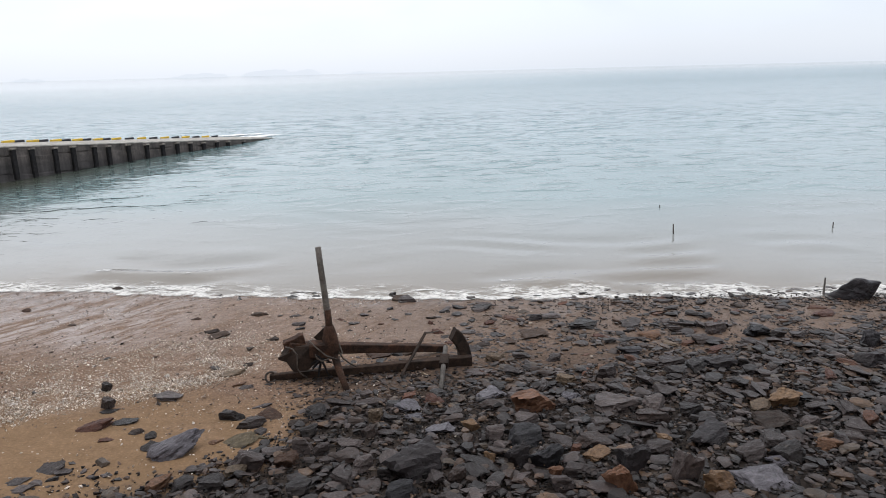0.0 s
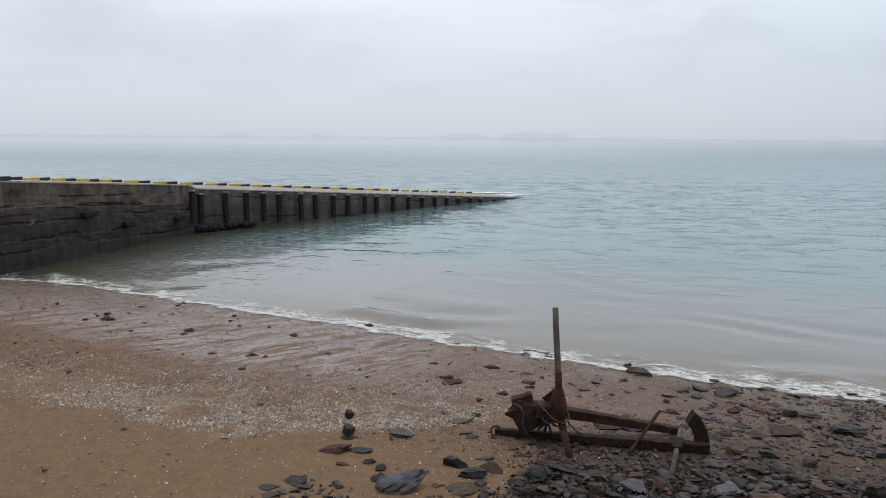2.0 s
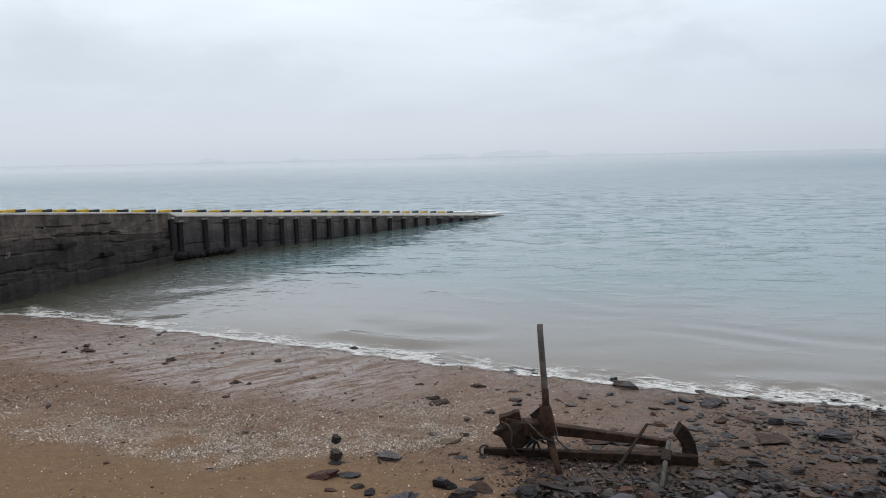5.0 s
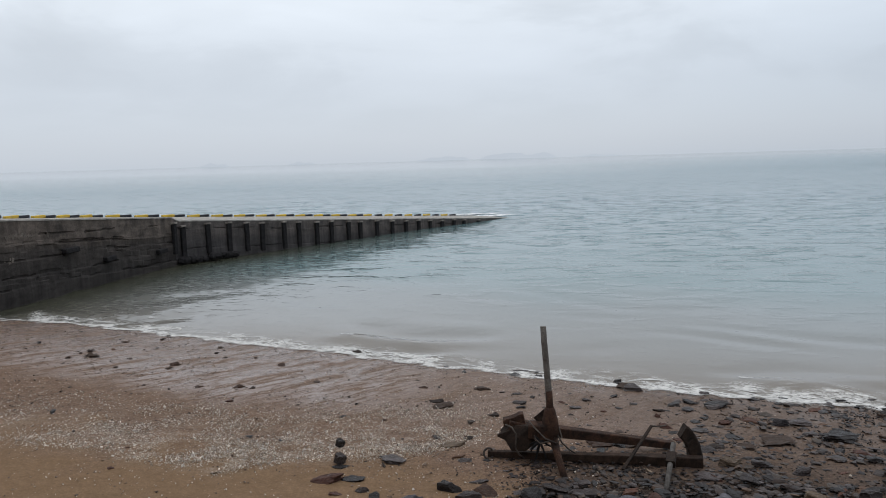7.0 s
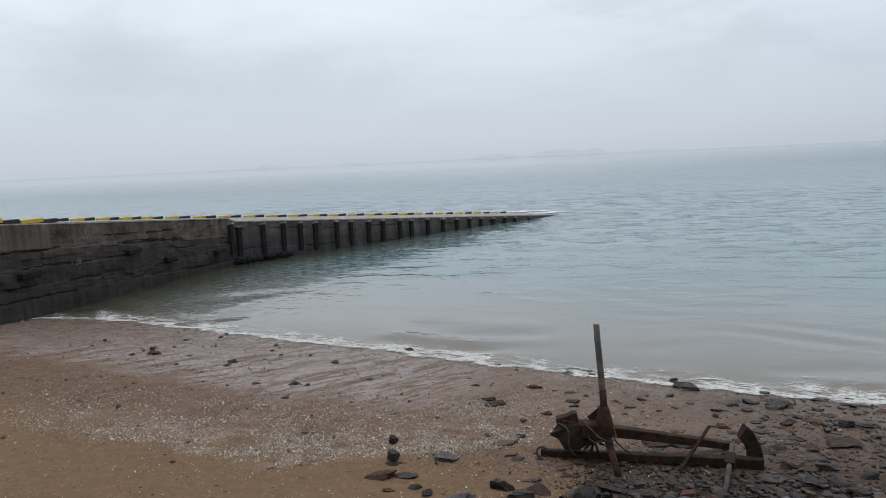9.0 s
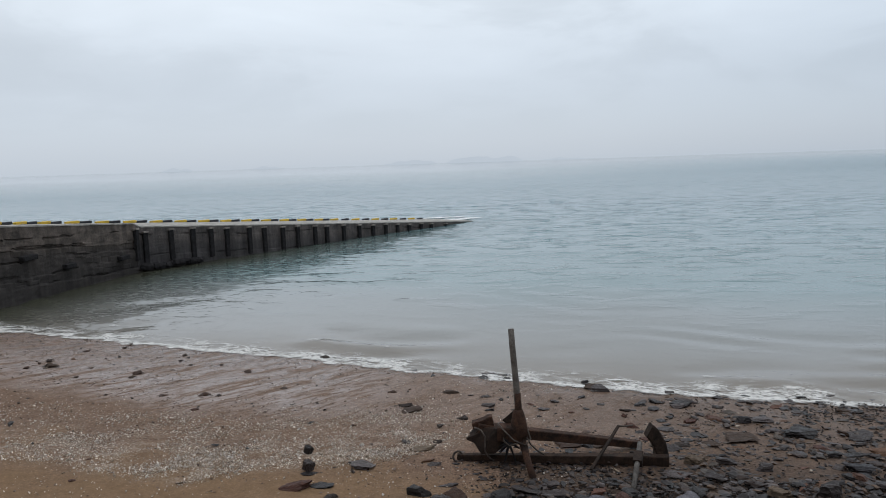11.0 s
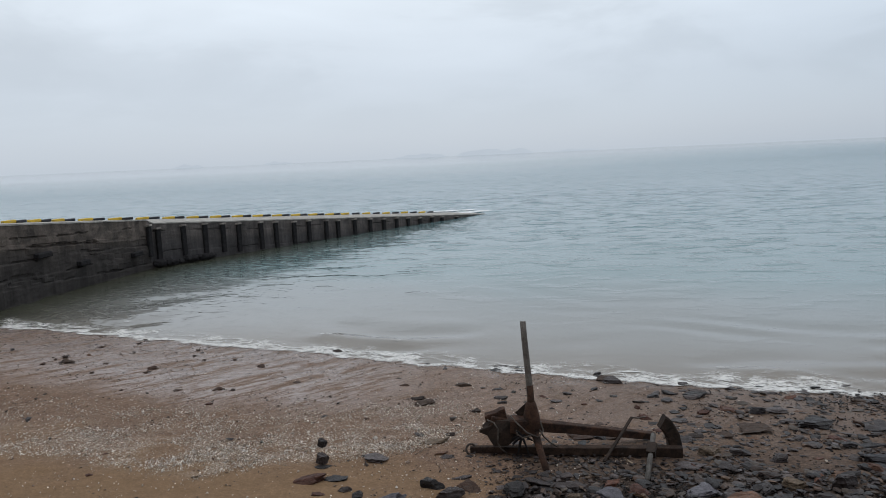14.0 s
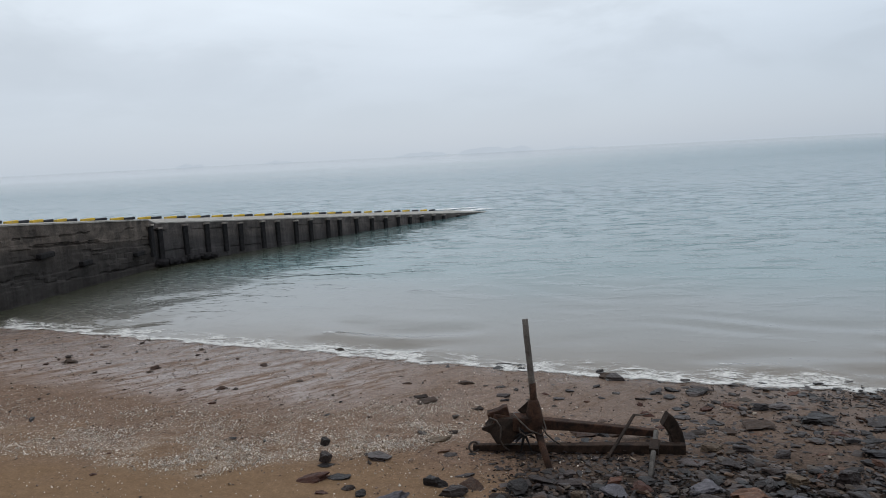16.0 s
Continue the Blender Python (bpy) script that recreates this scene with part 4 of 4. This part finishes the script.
# ---- stones that one could pick up one by one ----
def stone_mesh(seed, flat, material, points=16):
    """A split stone: flat-bedded, with broken layers round its edge and chipped corners."""
    bm = chunk(seed, points, 60, 4, flat)
    for v in bm.verts:
        x, y, z = v.co
        layer = math.floor(z * 5 + seed + 0.6 * noise.noise((x * 2, y * 2, seed))) * 1.7
        k = 1 + 0.26 * noise.noise((x * 2.2 + seed, y * 2.2, layer)) + 0.16 * noise.noise((x * 6, y * 6 + seed, layer + z * 3))
        v.co = (x * k, y * k, z * 0.95 + 0.10 * noise.noise((x * 3, y * 3, seed)) + 0.045 * noise.noise((x * 8, y * 8, seed)) + 0.03 * noise.noise((x * 17, y * 17, z * 9 + seed)))
    return finish(bm, "stone", material)


KINDS = {
    "flat": (0.45, SLATE, "flat dark grey slate lying on sand"),
    "boulder": (0.6, SLATE, "angular grey slate boulder"),
    "dark": (0.65, DARK_SLATE, "blocky black slate boulder"),
    "brown": (0.6, BROWN_STONE, "rough brown ironstone among grey slate"),
    "ochre": (0.7, OCHRE_STONE, "angular ochre stone among dark slate"),
    "sandy": (0.55, SANDY_STONE, "weathered buff sandstone lump"),
    "weed": (0.5, WEED, "wet black weedy stone on damp sand"),
    "green": (0.5, GREEN, "low stone coated with thin green weed"),
    "pale": (0.55, PALE_SLATE, "pale blue-grey slate slab"),
}
STONES = {key: [stone_mesh(40 * n + i, flat, material, 4 + i % 3) for i in range(8)] for n, (key, (flat, material, words)) in enumerate(KINDS.items())}
LABELS = {key: words for key, (flat, material, words) in KINDS.items()}
PLACED = []


def place_stones(key, rows, deep=0.3):
    rnd = random.Random(len(rows) + len(key))
    tall = (1.35 if deep > 0.32 and key in ("boulder", "dark", "ochre", "brown", "sandy") else 0.85) * {"boulder": 1.1, "brown": 0.95, "pale": 1.0, "weed": 1.15, "dark": 1.2, "ochre": 1.25}.get(key, 0.9)
    for x, y, wide, high in rows:
        ob = new("stone", rnd.choice(STONES[key]))
        back = wide * rnd.uniform(0.55, 0.8)
        y += back * 0.35
        squat = 0.62 if deep > 0.32 and y > 8.9 and x > 3.3 else 1.0
        high *= squat
        heaped = 0.04 if float(stony(x, y)) > 0.4 and deep > 0.32 else 0.0
        ob.matrix_world = pose(x, y, float(ground_z(x, y)) + heaped + high * tall * 0.78 * (0.5 - deep), rnd.uniform(-9, 9), rnd.uniform(-9, 9), rnd.uniform(-25, 25)) @ Matrix.Diagonal((wide * 1.12, back * 1.2, high * tall, 1))
        tagged(ob, LABELS[key], "stone", key + " stones on the beach")
        PLACED.append((x, y, wide))


place_stones("flat", [
    (-1.82, 9.39, 0.21, 0.04), (-1.59, 8.93, 0.35, 0.06), (-1.09, 9.68, 0.41, 0.07), (-1.42, 8.54, 0.19, 0.09),
    (-1.23, 8.35, 0.21, 0.10), (-1.18, 8.03, 0.25, 0.11), (-2.20, 7.75, 0.35, 0.09), (-2.02, 7.68, 0.21, 0.07), (-2.10, 7.55, 0.17, 0.07),
    (-2.44, 7.60, 0.21, 0.04), (-2.35, 7.40, 0.19, 0.06), (-0.09, 9.74, 0.20, 0.04), (-0.50, 10.75, 0.21, 0.04), (0.16, 8.93, 0.36, 0.06),
    (-0.78, 6.95, 0.29, 0.09), (1.01, 7.33, 0.27, 0.08), (1.64, 7.93, 0.22, 0.07), (1.50, 7.53, 0.24, 0.04), (5.68, 11.77, 0.44, 0.08),
], 0.34)
place_stones("flat", [
    (6.76, 10.72, 0.43, 0.08), (6.12, 10.42, 0.21, 0.04), (8.21, 11.43, 0.47, 0.09),
], 0.34)
place_stones("boulder", [
    (-1.86, 9.55, 0.25, 0.17),
], 0.34)
place_stones("brown", [
    (-1.93, 8.82, 0.42, 0.10), (-1.71, 8.43, 0.20, 0.04), (-0.45, 7.98, 0.22, 0.04), (-0.18, 9.89, 0.19, 0.04), (-1.01, 6.99, 0.33, 0.10),
    (2.02, 8.57, 0.23, 0.04), (2.30, 8.38, 0.35, 0.06), (3.41, 6.41, 0.17, 0.09), (6.11, 5.58, 0.26, 0.10), (4.38, 11.76, 0.25, 0.13),
    (6.69, 9.94, 0.46, 0.10), (7.22, 8.92, 0.39, 0.07), (10.49, 9.99, 0.55, 0.10),
], 0.34)
place_stones("boulder", [
    (-0.31, 8.61, 0.35, 0.13), (-0.03, 8.29, 0.37, 0.12), (-0.11, 7.11, 0.43, 0.17), (-0.49, 6.83, 0.32, 0.07), (0.46, 7.35, 0.30, 0.15),
    (0.70, 7.28, 0.23, 0.09), (0.59, 7.78, 0.23, 0.10), (1.30, 7.55, 0.24, 0.11), (1.08, 6.74, 0.29, 0.12), (1.25, 6.48, 0.25, 0.09),
    (1.95, 6.16, 0.24, 0.12), (0.34, 6.40, 0.26, 0.10), (2.99, 7.86, 0.41, 0.07), (4.95, 8.38, 0.34, 0.16), (4.44, 7.30, 0.67, 0.12),
    (4.97, 7.16, 0.45, 0.13), (4.66, 6.83, 0.48, 0.12), (5.26, 6.91, 0.38, 0.10), (2.67, 7.01, 0.23, 0.12), (3.68, 6.47, 0.46, 0.09),
], 0.34)
place_stones("boulder", [
    (3.19, 5.90, 0.38, 0.07), (4.29, 6.08, 0.41, 0.07), (4.21, 5.49, 0.35, 0.28), (2.21, 5.85, 0.18, 0.09), (2.90, 5.69, 0.36, 0.10),
    (6.39, 6.10, 0.29, 0.08), (5.14, 5.64, 0.38, 0.10), (5.54, 5.48, 0.42, 0.13), (5.46, 7.13, 0.24, 0.08), (4.11, 9.68, 0.34, 0.08),
    (4.61, 9.40, 0.24, 0.08), (4.50, 12.73, 0.26, 0.10), (4.71, 12.19, 0.22, 0.08), (5.95, 10.87, 0.58, 0.10), (6.11, 8.54, 0.48, 0.09),
    (7.40, 10.57, 0.27, 0.07), (7.27, 10.15, 0.30, 0.08), (7.85, 9.80, 0.48, 0.26), (7.27, 9.39, 0.32, 0.11), (7.95, 8.99, 0.43, 0.08),
], 0.34)
place_stones("boulder", [
    (7.11, 8.17, 0.28, 0.10), (8.67, 9.22, 0.32, 0.14), (8.97, 9.10, 0.32, 0.08), (8.36, 10.69, 0.32, 0.07),
], 0.34)
place_stones("sandy", [
    (-0.26, 10.37, 0.36, 0.06), (-0.27, 7.06, 0.21, 0.09), (1.45, 8.03, 0.22, 0.18), (4.29, 8.43, 0.31, 0.13), (6.15, 6.73, 0.28, 0.09),
    (3.70, 9.73, 0.33, 0.16), (6.67, 9.46, 0.30, 0.05),
], 0.34)
place_stones("weed", [
    (0.18, 8.58, 0.34, 0.07), (0.51, 8.22, 0.26, 0.05), (0.29, 7.09, 0.26, 0.15), (2.10, 10.48, 0.42, 0.08), (2.49, 10.41, 0.48, 0.09),
    (5.98, 6.17, 0.52, 0.15), (4.85, 10.65, 0.55, 0.10),
], 0.34)
place_stones("pale", [
    (1.95, 8.21, 0.34, 0.06), (1.90, 7.89, 0.29, 0.05), (2.15, 7.37, 0.45, 0.08), (3.11, 8.23, 0.55, 0.10), (4.06, 7.83, 0.27, 0.11),
    (4.84, 5.08, 0.68, 0.12), (5.31, 5.46, 0.29, 0.05),
], 0.34)
place_stones("dark", [
    (1.59, 6.40, 0.62, 0.22), (1.29, 6.01, 0.43, 0.12), (2.99, 6.76, 0.53, 0.13), (2.70, 6.33, 0.29, 0.18), (2.99, 6.23, 0.33, 0.17),
    (3.79, 5.83, 0.32, 0.26), (5.01, 6.12, 0.61, 0.11), (5.30, 11.75, 0.24, 0.10), (5.90, 9.29, 0.43, 0.08), (8.40, 9.40, 0.48, 0.23),
    (6.72, 8.19, 0.46, 0.14), (9.70, 8.29, 0.43, 0.20), (8.86, 7.57, 0.48, 0.15),
], 0.34)
place_stones("ochre", [
    (2.52, 7.37, 0.23, 0.09), (3.49, 7.63, 0.58, 0.22), (3.57, 6.20, 0.30, 0.05), (2.40, 6.50, 0.14, 0.09), (4.48, 6.35, 0.22, 0.05),
    (3.46, 5.49, 0.31, 0.23), (2.95, 5.97, 0.14, 0.09), (6.59, 6.71, 0.49, 0.18), (4.33, 5.14, 0.36, 0.17),
], 0.34)
place_stones("weed", [
    (-0.47, 12.56, 0.42, 0.08), (-0.58, 12.90, 0.27, 0.06), (0.26, 13.89, 0.41, 0.09), (-0.92, 13.93, 0.20, 0.06), (-1.47, 11.67, 0.13, 0.04), (-3.20,
    14.31, 0.17, 0.04), (-4.34, 15.90, 0.21, 0.06), (-0.03, 10.76, 0.16, 0.04), (0.47, 12.02, 0.24, 0.07), (-2.80, 17.43, 0.29, 0.09), (3.26, 14.17,
    0.36, 0.12),
])


def place_seaweed(rows):
    """Ragged clumps: a low holdfast stone with leathery fronds thrown over it."""
    rnd = random.Random(21)
    for x, y, wide, high in rows:
        bm = bmesh.new()
        bmesh.ops.create_icosphere(bm, subdivisions=2, radius=0.5, matrix=Matrix.Diagonal((wide * 0.62, wide * 0.5, high * 0.95, 1)))
        for v in bm.verts:
            v.co += Vector((1, 1, 0.6)) * wide * 0.16 * noise.noise((v.co.x * 9 + x, v.co.y * 9 + y, v.co.z * 9))
        for k in range(rnd.randint(5, 8)):
            a = rnd.uniform(0, 2 * math.pi)
            reach, lift, bend = wide * rnd.uniform(0.35, 0.7), high * rnd.uniform(0.0, 0.35), rnd.uniform(-0.6, 0.6)
            pts = [(math.cos(a + bend * f) * reach * f, math.sin(a + bend * f) * reach * f, high * 0.15 + lift * math.sin(f * 2.6) - high * 0.18 * f) for f in (0.0, 0.25, 0.5, 0.75, 1.0)]
            r = wide * rnd.uniform(0.10, 0.17)
            tube(bm, pts, [r, r * 1.3, r * 1.1, r * 0.9, r * 0.3], 8, 0.35, k, 0.28)
        ob = new("seaweed_clump", finish(bm, "seaweed_clump", SEAWEED))
        ob.location = (x, y, float(ground_z(x, y)) + high * 0.1)
        tagged(ob, "dark ragged seaweed clump on wet sand", "seaweed", "seaweed clumps on the sand")
        PLACED.append((x, y, wide))


place_seaweed([
    (-9.17, 16.58, 0.33, 0.14), (-9.54, 17.19, 0.20, 0.14), (-9.64, 16.43, 0.17, 0.07), (-9.64, 16.95, 0.11, 0.07), (-9.25, 18.48, 0.18, 0.08),
    (-8.48, 19.45, 0.16, 0.08), (-8.46, 18.98, 0.16, 0.08), (-8.13, 16.39, 0.10, 0.05), (-8.03, 15.48, 0.12, 0.05), (-6.79, 15.79, 0.26, 0.12),
    (-6.78, 15.42, 0.17, 0.06), (-6.48, 17.93, 0.15, 0.07), (-6.34, 17.24, 0.14, 0.06), (-5.91, 16.73, 0.11, 0.06), (-5.17, 16.70, 0.15, 0.07),
    (-4.66, 13.81, 0.25, 0.10), (-4.36, 13.75, 0.16, 0.06), (-6.63, 13.84, 0.10, 0.05), (-5.50, 13.79, 0.21, 0.03), (-4.95, 11.92, 0.08, 0.03),
])

place_stones("boulder", [
    (3.34, 14.03, 0.42, 0.16), (3.18, 14.67, 0.22, 0.12), (1.25, 15.50, 0.36, 0.07), (1.62, 15.44, 0.30, 0.06), (0.93, 12.84, 0.26, 0.10), (6.49, 14.32, 0.24, 0.09), (4.78,
    13.06, 0.32, 0.13),
])
place_stones("flat", [
    (3.19, 14.54, 0.21, 0.11), (2.27, 13.20, 0.20, 0.07), (1.98, 12.66, 0.25, 0.05), (0.95, 12.57, 0.25, 0.10), (2.85, 13.51, 0.18, 0.08), (3.84,
    12.93, 0.30, 0.08), (4.62, 12.82, 0.38, 0.15), (4.70, 13.79, 0.23, 0.09), (2.35, 10.48, 0.35, 0.12), (1.05, 15.26, 0.26, 0.06), (1.52, 15.11,
    0.20, 0.07), (2.99, 10.83, 0.18, 0.07), (3.54, 10.33, 0.31, 0.10), (3.90, 11.84, 0.29, 0.04),
])
place_stones("brown", [
    (-9.09, 17.42, 0.23, 0.07), (-4.51, 12.71, 0.13, 0.05), (-5.14, 10.03, 0.12, 0.05), (-4.98, 9.19, 0.09, 0.04), (1.77, 13.02, 0.19, 0.05), (3.32,
    12.16, 0.17, 0.12), (3.27, 11.50, 0.28, 0.11), (2.45, 12.45, 0.12, 0.05),
])

pale = new("stone", STONES["pale"][2])
pale.matrix_world = pose(-0.93, 7.86, float(ground_z(-0.93, 7.86)) + 0.09, 0, -15, 22) @ Matrix.Diagonal((0.76, 0.34, 0.20, 1))
tagged(pale, "pale blue-grey slate slab half sunk in sand", "stone", "flat stones on the beach")


def build_hump():
    """The one large rounded boulder at the water's edge."""
    bm = chunk(917, 9, 10, 4, 0.8)
    for v in bm.verts:
        n = v.co.normalized()
        v.co *= 1 + 0.10 * noise.noise(n * 2.3) + 0.05 * noise.noise(n * 6) + 0.02 * noise.noise(n * 15)
    ob = new("boulder", finish(bm, "boulder", DARK_SLATE))
    x, y = 12.22, 11.0
    ob.matrix_world = pose(x, y, float(ground_z(x, y)) + 0.10, 0, 4, 8) @ Matrix.Diagonal((1.2, 0.8, 0.62, 1))
    tagged(ob, "large rounded dark boulder at the water's edge", "boulder")
    PLACED.append((x, y, 1.2))


build_hump()
place_stones("dark", [(12.63, 11.05, 0.40, 0.34)])
place_stones("boulder", [(-1.98, 10.26, 0.20, 0.15)], 0.34)
place_stones("green", [(-0.22, 7.83, 0.42, 0.07), (0.02, 7.93, 0.24, 0.05)])


# ---- loose slate, chips and shells ----
def split_slab(seed):
    """A thin split piece with a ragged edge."""
    bm = hull(seed, 11, 1.0, 0.4) if seed % 2 else chunk(seed, 4 + seed % 3, 50, 2, 0.5)
    if seed % 2:
        bmesh.ops.triangulate(bm, faces=bm.faces[:])
        bmesh.ops.subdivide_edges(bm, edges=bm.edges[:], cuts=1, use_grid_fill=True)
    for v in bm.verts:
        x, y, z = v.co
        k = 1 + 0.3 * noise.noise((x * 3 + seed, y * 3, math.floor(z * 3)))
        v.co = (x * k, y * k, z + 0.14 * noise.noise((x * 4, y * 4, seed)))
    return as_arrays(bm)


SLABS = [split_slab(200 + i) for i in range(32)]
CHIPS = [as_arrays(hull(300 + i, 7, 1.0, 0.5)) for i in range(12)]


def strew(n, seed, box, chance, size, thick, tilt, sink=0.25, heap=0.0):
    rnd = random.Random(seed)
    out = []
    pts = np.array([(rnd.uniform(box[0], box[1]), rnd.uniform(box[2], box[3])) for _ in range(n)])
    keep = chance(pts[:, 0], pts[:, 1])
    zs = ground_z(pts[:, 0], pts[:, 1])
    for (x, y), k, z in zip(pts, keep, zs):
        if rnd.random() > k:
            continue
        s = size(rnd) * (1.0 if y < 8.5 or heap == 0 else 0.95)
        h = s * thick(rnd) * (1.0 if y < 8.5 or heap == 0 else 0.75)
        out.append((x, y, z + h * (0.5 - sink) + rnd.uniform(0, heap) * k, s, h, rnd.uniform(0, 6.28), rnd.gauss(0, tilt), rnd.gauss(0, tilt)))
    return out


def patchy(x, y, scale, seed):
    return np.array([noise.noise((a / scale, b / scale, seed)) for a, b in zip(x, y)])


def field(x, y):
    e = stony(x, y) + patchy(x, y, 1.3, 2.0) * 0.7
    full = smooth(-0.25, 0.7, e)
    thin = 0.22 * np.exp(np.minimum(e, 0) / 1.2) * (x > 0.4)
    open_sand = smooth(-0.25, 0.25, patchy(x, y, 0.9, 5.0)) * smooth(8.0, 9.8, y) * 0.75
    upper = 1 - 0.55 * smooth(8.3, 10.0, y)
    under = under_anchor(x, y)
    return np.clip(np.maximum(np.maximum(full * (1 - open_sand) * upper, thin), under), 0, 1) * (inland(x, y) > -0.5)


def clear(p):
    """Clear of the larger stones, and low where the anchor lies."""
    x, y, z, wide = p[:4]
    if -0.2 < x < 3.6 and 8.95 < y < 10.3 and wide > (0.16 if y < 9.5 else 0.11):
        return False
    return all(math.hypot(x - a, y - b) > 0.42 * w + 0.25 * wide for a, b, w in PLACED) if wide > 0.09 else True


STONY = (-4.2, 15.5, 4.0, 14.5)
flakes = strew(2600, 9, (0.0, 4.4, 8.7, 11.2), lambda x, y: np.clip(under_anchor(x, y) * 0.9 + 0.25 * smooth(1.5, 3.5, x), 0, 1), lambda r: min(0.2, 0.085 * math.exp(r.gauss(0.0, 0.4))), lambda r: r.uniform(0.10, 0.22), 0.06, 0.25, 0.012)
slabs = strew(32000, 1, STONY, field, lambda r: min(0.36, 0.115 * math.exp(r.gauss(0.0, 0.5))), lambda r: r.uniform(0.10, 0.27), 0.08, 0.25, 0.07)
slabs = [p for p in slabs if clear(p)] + flakes
slabs.sort(key=lambda p: -p[3] * (1 if p[0] < 8.5 and 4.8 < p[1] < 11 and stony(p[0], p[1]) > 0.4 else 0.3))
rnd_big = random.Random(77)
for x, y, z, wide, high, yaw, rx, ry in slabs[:110]:
    ob = new("stone", rnd_big.choice(STONES["brown" if rnd_big.random() < 0.06 else "boulder"]))
    ob.matrix_world = Matrix.LocRotScale((x, y, z + 0.03), Euler((rx, ry, yaw)), (wide * 1.1, wide * rnd_big.uniform(0.6, 0.85), high * 1.05))
    brown = ob.data in STONES["brown"]
    tagged(ob, LABELS["brown"] if brown else "broad dark slate slab among heaped stones", "stone", "stones of the stony field")
# broad thin slabs lying apart on the sand beyond the heaped stones
rnd_flat = random.Random(31)
made = 0
while made < 50:
    x, y = rnd_flat.uniform(2.6, 12.5), rnd_flat.uniform(8.6, 13.2)
    if inland(x, y) < 0.25 or rnd_flat.random() > 0.35 + 0.65 * float(smooth(-1.2, 0.6, stony(x, y))) or under_anchor(x, y) > 0.3:
        continue
    kind = rnd_flat.choice(("flat", "brown", "brown", "weed", "weed"))
    wide = rnd_flat.uniform(0.18, 0.42)
    high = wide * rnd_flat.uniform(0.13, 0.25)
    ob = new("stone", rnd_flat.choice(STONES[kind]))
    ob.matrix_world = Matrix.LocRotScale((x, y, float(ground_z(x, y)) + high * 0.14), Euler((rnd_flat.gauss(0, 0.07), rnd_flat.gauss(0, 0.07), rnd_flat.gauss(0, 0.4))), (wide, wide * rnd_flat.uniform(0.5, 0.8), high))
    tagged(ob, LABELS[kind], "stone", "flat slabs above the shore")
    made += 1
tagged(scatter("loose_slate", SLABS, slabs[110:], SLATE_FIELD), "dark grey slate slabs heaped over the beach", "stones", kind="stuff")
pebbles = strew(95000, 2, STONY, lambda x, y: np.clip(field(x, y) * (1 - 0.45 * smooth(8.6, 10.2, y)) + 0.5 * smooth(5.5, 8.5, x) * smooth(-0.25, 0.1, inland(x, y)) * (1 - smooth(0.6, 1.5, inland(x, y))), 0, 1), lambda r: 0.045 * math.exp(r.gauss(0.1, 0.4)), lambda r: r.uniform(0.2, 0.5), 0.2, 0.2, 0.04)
tagged(scatter("slate_chips", CHIPS, pebbles, SHADED_CHIPS), "small slate chips between the slabs", "stones", kind="stuff")

on_sand = lambda x, y: (inland(x, y) > 0.05) * (0.15 + 0.85 * smooth(0.0, 0.35, patchy(x, y, 1.4, 7.0))) * (1 - 0.7 * smooth(5.5, 8.0, inland(x, y)))
bits = strew(5500, 3, (-17, 7, 6.5, 23), on_sand, lambda r: min(0.26, 0.046 * math.exp(r.gauss(0.1, 0.65))), lambda r: r.uniform(0.14, 0.36), 0.16)
tagged(scatter("wrack_bits", CHIPS, bits, BITS), "dark chips of stone and weed on sand", "wrack", kind="stuff")

shells = strew(260000, 4, (-11, 2.5, 7.0, 15.5), lambda x, y: np.clip(shelly(x, y) * smooth(-0.5, 0.15, patchy(x, y, 0.7, 4.0)) + 0.017, 0, 1), lambda r: 0.025 * math.exp(r.gauss(0.1, 0.36)), lambda r: r.uniform(0.3, 0.55), 0.5, -0.05)
tagged(scatter("shells", CHIPS, shells, SHELL), "bleached broken shells strewn over the sand", "shells", kind="stuff")

grit = strew(80000, 6, (-14, 6, 7.0, 20.5), lambda x, y: (inland(x, y) > 0.1) * (0.12 + 0.5 * smooth(-0.2, 0.3, patchy(x, y, 1.1, 3.0))) * (1 - 0.75 * smooth(6.0, 7.5, inland(x, y) + patchy(x, y, 1.5, 8.0))) * (stony(x, y) < 0.4), lambda r: 0.027 * math.exp(r.gauss(0.1, 0.45)), lambda r: r.uniform(0.14, 0.34), 0.25, 0.1)
tagged(scatter("grit", CHIPS, grit, GRIT), "coarse brown and pale grit on damp sand", "grit", kind="stuff")
